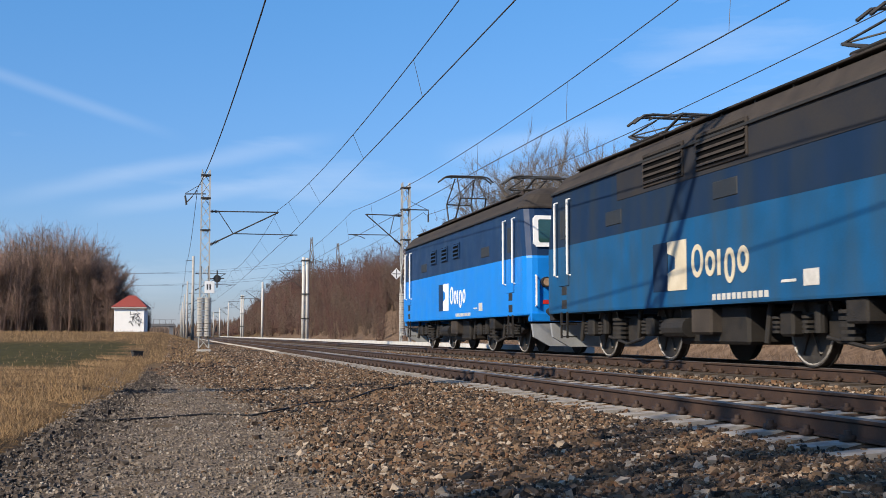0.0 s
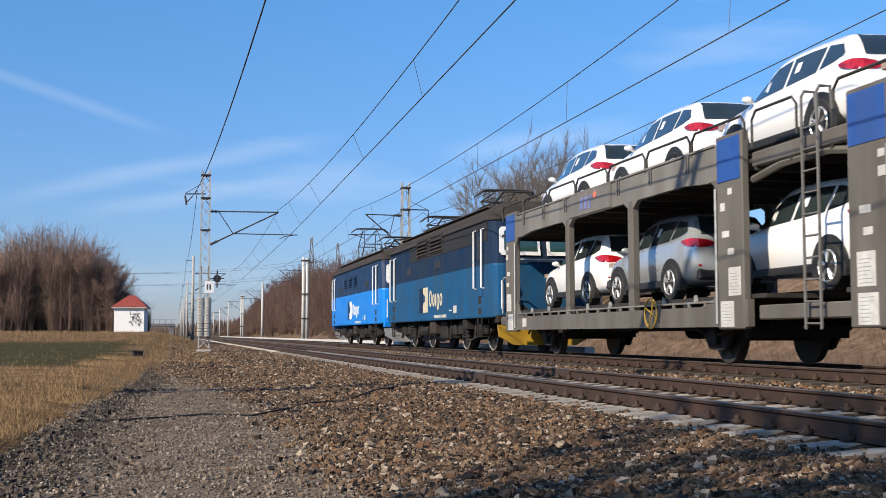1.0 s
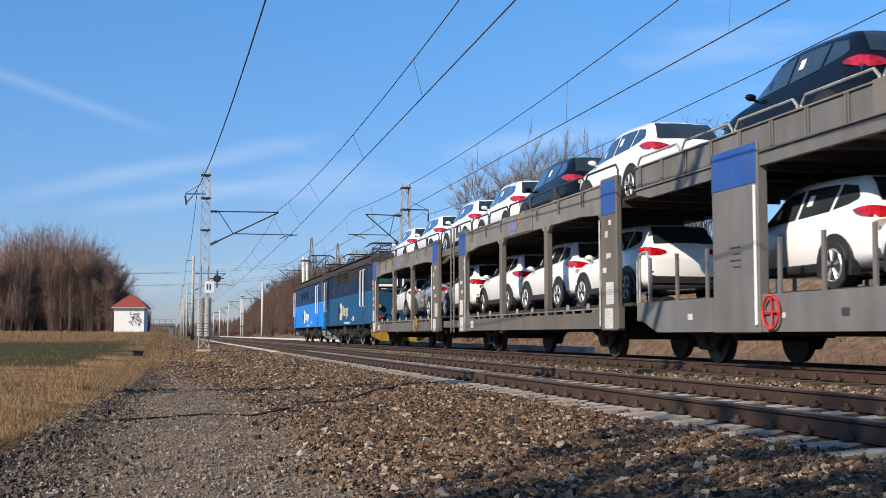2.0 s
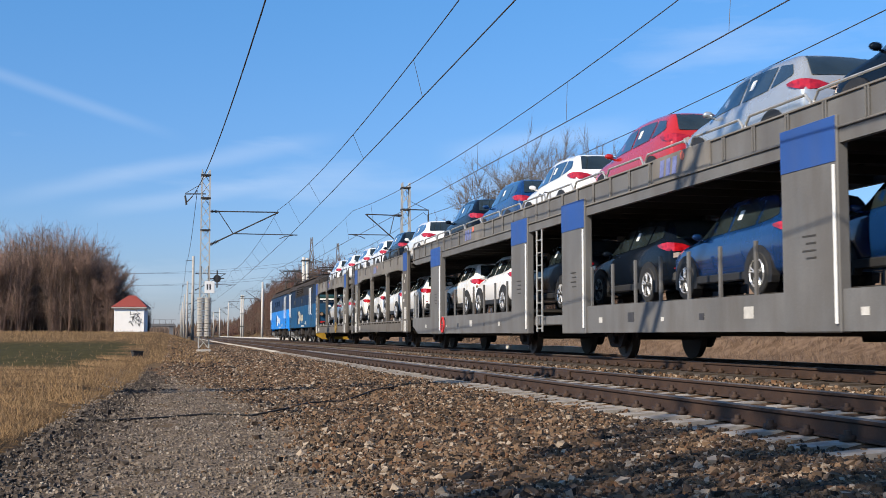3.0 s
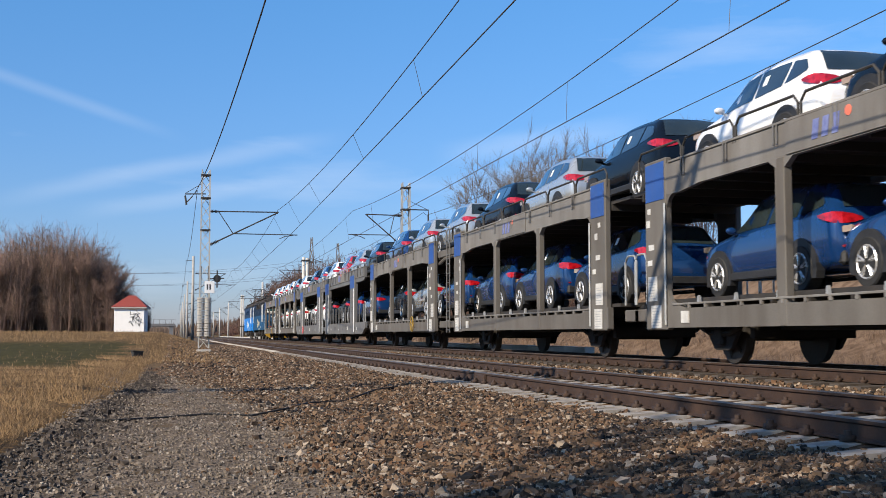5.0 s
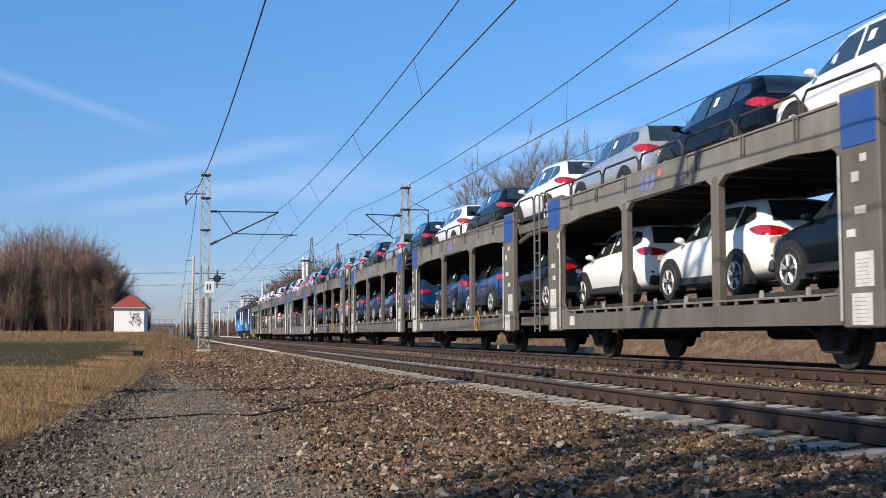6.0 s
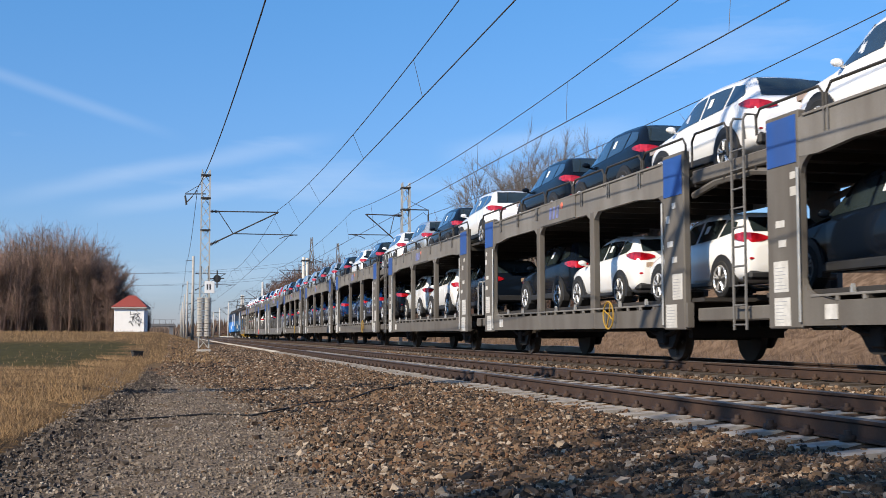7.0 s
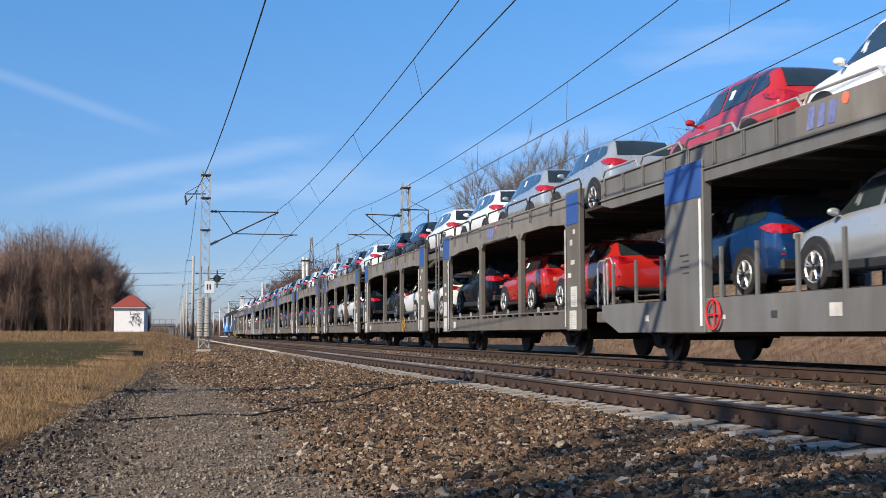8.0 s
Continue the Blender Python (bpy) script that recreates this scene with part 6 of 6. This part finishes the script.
def build_brush():
    """The leafless thicket that covers the bank beyond the tracks."""
    rng = np.random.default_rng(5)
    for name, mat_, seed, count in (("thicket", TWIG_A, 5, 640), ("thicket", TWIG_B, 6, 540)):
        rng = np.random.default_rng(seed)
        P, D, L, R = [], [], [], []
        for _ in range(count):
            y = 62 + 560 * rng.uniform(0, 1) ** 1.25
            x = rng.uniform(19.9, 31.5)
            fall = (1 + 0.30 * ease(110, 300, y)) * (1 - 0.45 * ease(330, 560, y)) * 0.95
            h = (2.9 + 0.50 * (x - 19.0)) * rng.uniform(0.75, 1.2) * fall
            p, d, l, r = brush(rng, 14, h, 0.6, 18)
            p = p * np.array((1.5, 1.5, 1.0)) + np.array((x, y, ground_z(x, y)))
            P.append(p), D.append(d), L.append(l), R.append(r * (1.0 + y / 160))
        v, f = spikes(np.concatenate(P), np.concatenate(D), np.concatenate(L), np.concatenate(R))
        ob = new(name, mesh_from(name, v, f, mat_))
        tagged(ob, "dense leafless brown thicket covering the railway bank", "thicket", kind="stuff")


def tree(x, y, h, seed, twig, wide, twigs, label, fine=0.0010, forks=3):
    """A bare tree: tapered trunk, limbs that fork twice, and a crown of fine twigs."""
    rng = random.Random(seed)
    nr = np.random.default_rng(seed)
    root = tagged(new("bare_tree"), label, "tree", group="bare trees")
    root.matrix_basis = pose(x, y, ground_z(x, y))
    bm = B()
    segs = []

    def grow(p, d, length, r, level):
        q = p
        for k in range(3):
            e = (d + Vector((rng.gauss(0, 0.10), rng.gauss(0, 0.10), 0.06))).normalized()
            n = q + e * (length / 3)
            rod(bm, q, n, r * (1 - k * 0.22), 5, r * (1 - (k + 1) * 0.22))
            segs.append((q.copy(), n.copy(), level))
            q, d = n, e
        if level < forks:
            for _ in range(4 if level == 0 else 3):
                a = rng.uniform(0, math.tau)
                f = (d + Vector((math.cos(a), math.sin(a), 0.12)) * rng.uniform(0.4, 0.85) * wide).normalized()
                grow(p.lerp(q, rng.uniform(0.45, 1.0)), f, length * rng.uniform(0.6, 0.85), r * 0.42, level + 1)
    grow(Vector((0, 0, -0.2)), Vector((0, 0, 1)), h * 0.40, h * 0.015, 0)
    part("trunk", bm, BARK, root, "grey-brown trunk and limbs")
    tips = [s for s in segs if s[2] >= forks - 2]
    idx = nr.integers(0, len(tips), twigs)
    a = np.array([tips[i][0] for i in idx])
    b = np.array([tips[i][1] for i in idx])
    k = nr.uniform(0, 1, (twigs, 1))
    p = a + (b - a) * k
    d = (b - a) / np.linalg.norm(b - a, axis=1, keepdims=True) + nr.normal(0, 0.50, (twigs, 3)) * wide + np.array((0, 0, 0.25))
    v, f = spikes(p, d, h * nr.uniform(0.03, 0.10, twigs), np.full(twigs, h * fine))
    crown = new("crown", mesh_from("crown", v, f, twig))
    crown.parent = root
    tagged(crown, "crown of fine leafless twigs")
    return root


def build_trees():
    rng = random.Random(21)
    # the grove beyond the field
    for k in range(14):
        x = -19.0 + 14.6 * k / 13 + rng.uniform(-0.5, 0.5)
        y = 112.5 + rng.uniform(0, 7)
        h = 8.6 + 2.2 * math.sin(max(min((x + 17.0) / 13.5, 1), 0) * math.pi) + rng.uniform(-0.7, 0.7)
        h *= 0.80 * (1 - 0.60 * ease(-8.0, -2.0, x) ** 1.3)
        tree(x, y, h, 100 + k, TWIG_C, 1.0, 6000, "slender leafless tree with reddish-brown twigs in the grove", 0.0006, 4)
    # trees on the crest beyond the track
    for k, (x, y, h) in enumerate(((20.8, 64, 11.2), (21.5, 67, 12.2), (21.0, 72, 11.0), (22.5, 63, 11.8), (22.0, 77, 10.2), (21.5, 83, 9.6), (23.5, 69, 12.0), (24.0, 64, 11.4), (22.8, 74, 10.6), (22.0, 80, 9.8))):
        tree(x, y, h, 300 + k, TWIG_D, 0.95, 3600, "bare spreading tree on the bank above the railway", 0.0007, 4)
    # trees behind the viewpoint, whose branches shade the foreground
    for k, (x, y, h) in enumerate(((-8.6, -3.4, 10.5), (-9.6, 0.2, 16.5), (-10.4, -2.6, 12.5))):
        tree(x, y, h, 400 + k, TWIG_B, 0.9, 2600, "bare roadside tree beside the viewpoint", 0.0013)


def build_grove_brush():
    rng = np.random.default_rng(9)
    P, D, L, R = [], [], [], []
    for _ in range(900):
        x, y = rng.uniform(-21, -2.6), rng.uniform(111.5, 121)
        top = (7.6 + 3.6 * math.sin(min(max((x + 20.0) / 16.0, 0), 1) * math.pi)) * (1 - 0.60 * ease(-8.0, -2.0, x) ** 1.3)
        p, d, l, r = brush(rng, 8, top * rng.uniform(0.3, 1.0) ** 0.8, 0.45, 24)
        P.append(p * np.array((1.2, 1.2, 1)) + np.array((x, y, ground_z(x, y)))), D.append(d), L.append(l), R.append(r * 1.0)
    for k, twig in enumerate((TWIG_C, TWIG_B)):
        v, f = spikes(np.concatenate(P[k::2]), np.concatenate(D[k::2]), np.concatenate(L[k::2]), np.concatenate(R[k::2]))
        tagged(new("undergrowth", mesh_from("undergrowth", v, f, twig)), "tangled bare undergrowth among the grove's trees", "undergrowth", kind="stuff")
    # far belt of trees on the horizon
    n = 9000
    y = rng.uniform(620, 900, n)
    x = rng.uniform(-420, 420, n)
    h = 5 + 4 * np.sin(x * 0.031) * np.sin(x * 0.013 + 1.0) + rng.uniform(0, 3, n)
    p = np.stack([x, y, np.full(n, -0.5)], 1)
    v, f = spikes(p, np.stack([rng.normal(0, 0.12, n), rng.normal(0, 0.12, n), np.ones(n)], 1), h + 1, np.full(n, 0.75))
    tagged(new("far_trees", mesh_from("far_trees", v, f, TWIG_B)), "thin belt of bare trees on the horizon", "far trees", kind="stuff")


def build_grass():
    rng = np.random.default_rng(12)

    def blades(name, x0, x1, y0, y1, n, h0, h1, label, power=1.0, r=0.006, mat_=None):
        x = x1 - (x1 - x0) * rng.uniform(0, 1, n) ** power
        y = y0 + (y1 - y0) * rng.uniform(0, 1, n) ** 1.6
        keep = np.array([noise.noise(Vector((a * 0.8, b * 0.8, 4.0))) + 0.55 > rng.uniform(0, 0.8) for a, b in zip(x, y)])
        x, y = x[keep], y[keep]
        green = (y > 30) & (y < 72) & (x < -1.9 + 0.8 * np.sin(y * 0.7))
        keep = ~(green & (rng.uniform(0, 1, len(x)) > 0.025)) if x1 < 2 else np.ones(len(x), bool)
        x, y = x[keep], y[keep]
        if x1 < 2 and y0 < 39:
            x = x + np.array([verge_edge(b) + 0.8 for b in y])
        z = np.array([ground_z(a, b) for a, b in zip(x, y)])
        m = len(x)
        d = np.stack([rng.normal(0.10, 0.55, m), rng.normal(0.1, 0.55, m), np.ones(m) * 0.9], 1)
        v, f = spikes(np.stack([x, y, z - 0.01], 1), d, rng.uniform(h0, h1, m), np.full(m, r) * (0.6 + y / 40))
        tagged(new(name, mesh_from(name, v, f, mat_ or STRAW)), label, "grass", kind="stuff")
    blades("dry_grass", -9.0, -0.85, 7.0, 44, 70000, 0.03, 0.13, "matted straw-coloured dry grass on the verge", 1.5)
    blades("field_grass", -26.0, 1.8, 40, 112, 26000, 0.10, 0.26, "short dry grass over the rising field", 1.0, 0.006)
    blades("grass_tufts", -2.6, -0.75, 8.0, 40, 4000, 0.10, 0.26, "taller straw-coloured grass at the path's edge", 1.0)
    blades("bank_grass", 17.0, 23.5, 16, 75, 26000, 0.15, 0.5, "dry grass on the bank beyond the tracks", 1.0, 0.007, BANK)


def build_stones():
    rng = np.random.default_rng(33)
    cube = np.array([(a, b, c) for a in (-1, 1) for b in (-1, 1) for c in (-1, 1)], dtype=float)
    quad = np.array([(0, 1, 3, 2), (4, 6, 7, 5), (0, 4, 5, 1), (2, 3, 7, 6), (0, 2, 6, 4), (1, 5, 7, 3)])

    def heap(name, x, y, size, mat_, label, lift=0.25, zs=None):
        n = len(x)
        z = np.array([ground_z(a, b) for a, b in zip(x, y)]) if zs is None else zs
        v = cube[None] * (1 + rng.uniform(-0.65, 0.3, (n, 8, 3)))
        v *= (size[:, None] * rng.uniform(0.55, 1.1, (n, 3)))[:, None, :]
        a, b = rng.uniform(0, 2 * np.pi, n), rng.normal(0, 0.6, n)
        ca, sa, cb, sb = np.cos(a), np.sin(a), np.cos(b), np.sin(b)
        X, Yv, Z = v[..., 0], v[..., 1], v[..., 2]
        Y2, Z2 = Yv * cb[:, None] - Z * sb[:, None], Yv * sb[:, None] + Z * cb[:, None]
        X2, Y3 = X * ca[:, None] - Y2 * sa[:, None], X * sa[:, None] + Y2 * ca[:, None]
        w = np.stack([X2 + x[:, None], Y3 + y[:, None], Z2 + (z + size * lift)[:, None]], -1)
        f = (np.arange(n)[:, None, None] * 8 + quad[None]).reshape(-1, 4)
        me = mesh_from(name, w.reshape(-1, 3), f, mat_)
        me.polygons.foreach_set("use_smooth", np.zeros(len(f), dtype=bool))
        tagged(new(name, me), label, "stones", kind="stuff")
    n = 128000
    y = 4.2 + 30 * rng.uniform(0, 1, n) ** 1.35
    toe = np.interp(y, [4, 6, 9, 14, 19, 26, 34], [1.25, 1.15, 1.20, 1.30, 1.0, 0.1, -0.4]) + rng.normal(0, 0.15, n) + 0.22 * np.sin(y * 2.1) * np.sin(y * 0.83 + 1) - 0.5 * rng.uniform(0, 1, n) ** 8
    x = toe + (4.66 - toe) * rng.uniform(0, 1, n) ** 0.95
    heap("ballast", x, y, np.clip(rng.lognormal(-4.42, 0.42, n), 0.005, 0.038), STONE, "loose brown crushed-stone ballast beside the track")
    n = 26000
    y = 33 + 62 * rng.uniform(0, 1, n) ** 1.2
    heap("ballast_beyond", np.where(rng.uniform(0, 1, n) < 0.75, rng.uniform(1.6, 4.6, n), rng.uniform(-0.4, 4.6, n)), y, rng.uniform(0.018, 0.045, n), STONE, "loose brown ballast further along the track", 0.3)
    n = 9000
    y = 5.0 + 45 * rng.uniform(0, 1, n) ** 1.2
    heap("ballast_between", rng.uniform(6.9, 8.9, n), y, rng.uniform(0.018, 0.036, n), STONE, "ballast between the two tracks", 0.4)
    n = 6500
    y = 4.6 + 46 * rng.uniform(0, 1, n) ** 1.3
    heap("ballast_at_sleepers", 4.90 - np.abs(rng.normal(0, 0.40, n)), y, np.clip(rng.lognormal(-3.95, 0.3, n), 0.010, 0.040), STONE, "brown ballast round the sleeper ends", 0.0, np.full(n, -0.395) + rng.uniform(-0.02, 0.02, n))
    n = 34000
    y = 4.2 + 26 * rng.uniform(0, 1, n) ** 1.5
    heap("path_gravel", rng.uniform(-1.3, 2.3, n), y, rng.uniform(0.005, 0.014, n), PEBBLE, "fine grey gravel trodden into the path", 0.3)
    n = 350
    y = 5.0 + 24 * rng.uniform(0, 1, n) ** 1.4
    heap("path_stones", rng.uniform(-1.3, 2.3, n), y, rng.uniform(0.008, 0.017, n), STONE, "scattered stones on the path", 0.3)
    n = 9000
    y = 5.5 + 24 * rng.uniform(0, 1, n) ** 1.5
    heap("verge_clods", np.array([verge_edge(b) for b in y]) + 0.12 + np.abs(rng.normal(0, 0.28, n)) * np.where(y < 11, 1.6, 1.0), y, np.clip(rng.lognormal(-4.7, 0.5, n), 0.004, 0.036), CLOD, "dark clods and stones along the verge", 0.35)


build_brush()
build_trees()
build_grove_brush()
build_grass()
build_stones()


# ---- what moves ----
# how far the train has gone at each time; it rolls away from the camera at about 21 m/s
RUN = [(0.0, 0.0), (0.5, 9.9), (1.0, 20.7), (1.6, 33.4), (2.8, 58.7), (3.8, 79.95), (4.0, 84.25), (4.5, 94.55), (5.8, 122.1), (6.0, 126.5), (6.5, 136.35), (7.0, 147.25), (7.5, 157.75), (8.0, 168.4)]


def motions():
    for ob, s, x, z in MOVING:
        walk(ob, [(t, pose(x, s + d, z)) for t, d in RUN])
    times = [k / 30 for k in range(0, 241)]
    for ws, at, r in WHEELSETS:
        rows = []
        for t in times:
            d = np.interp(t, [a for a, _ in RUN], [b for _, b in RUN])
            rows.append((t, pose(at.x, at.y, at.z, -math.degrees(d / r) % 360)))
        walk(ws, rows)


motions()
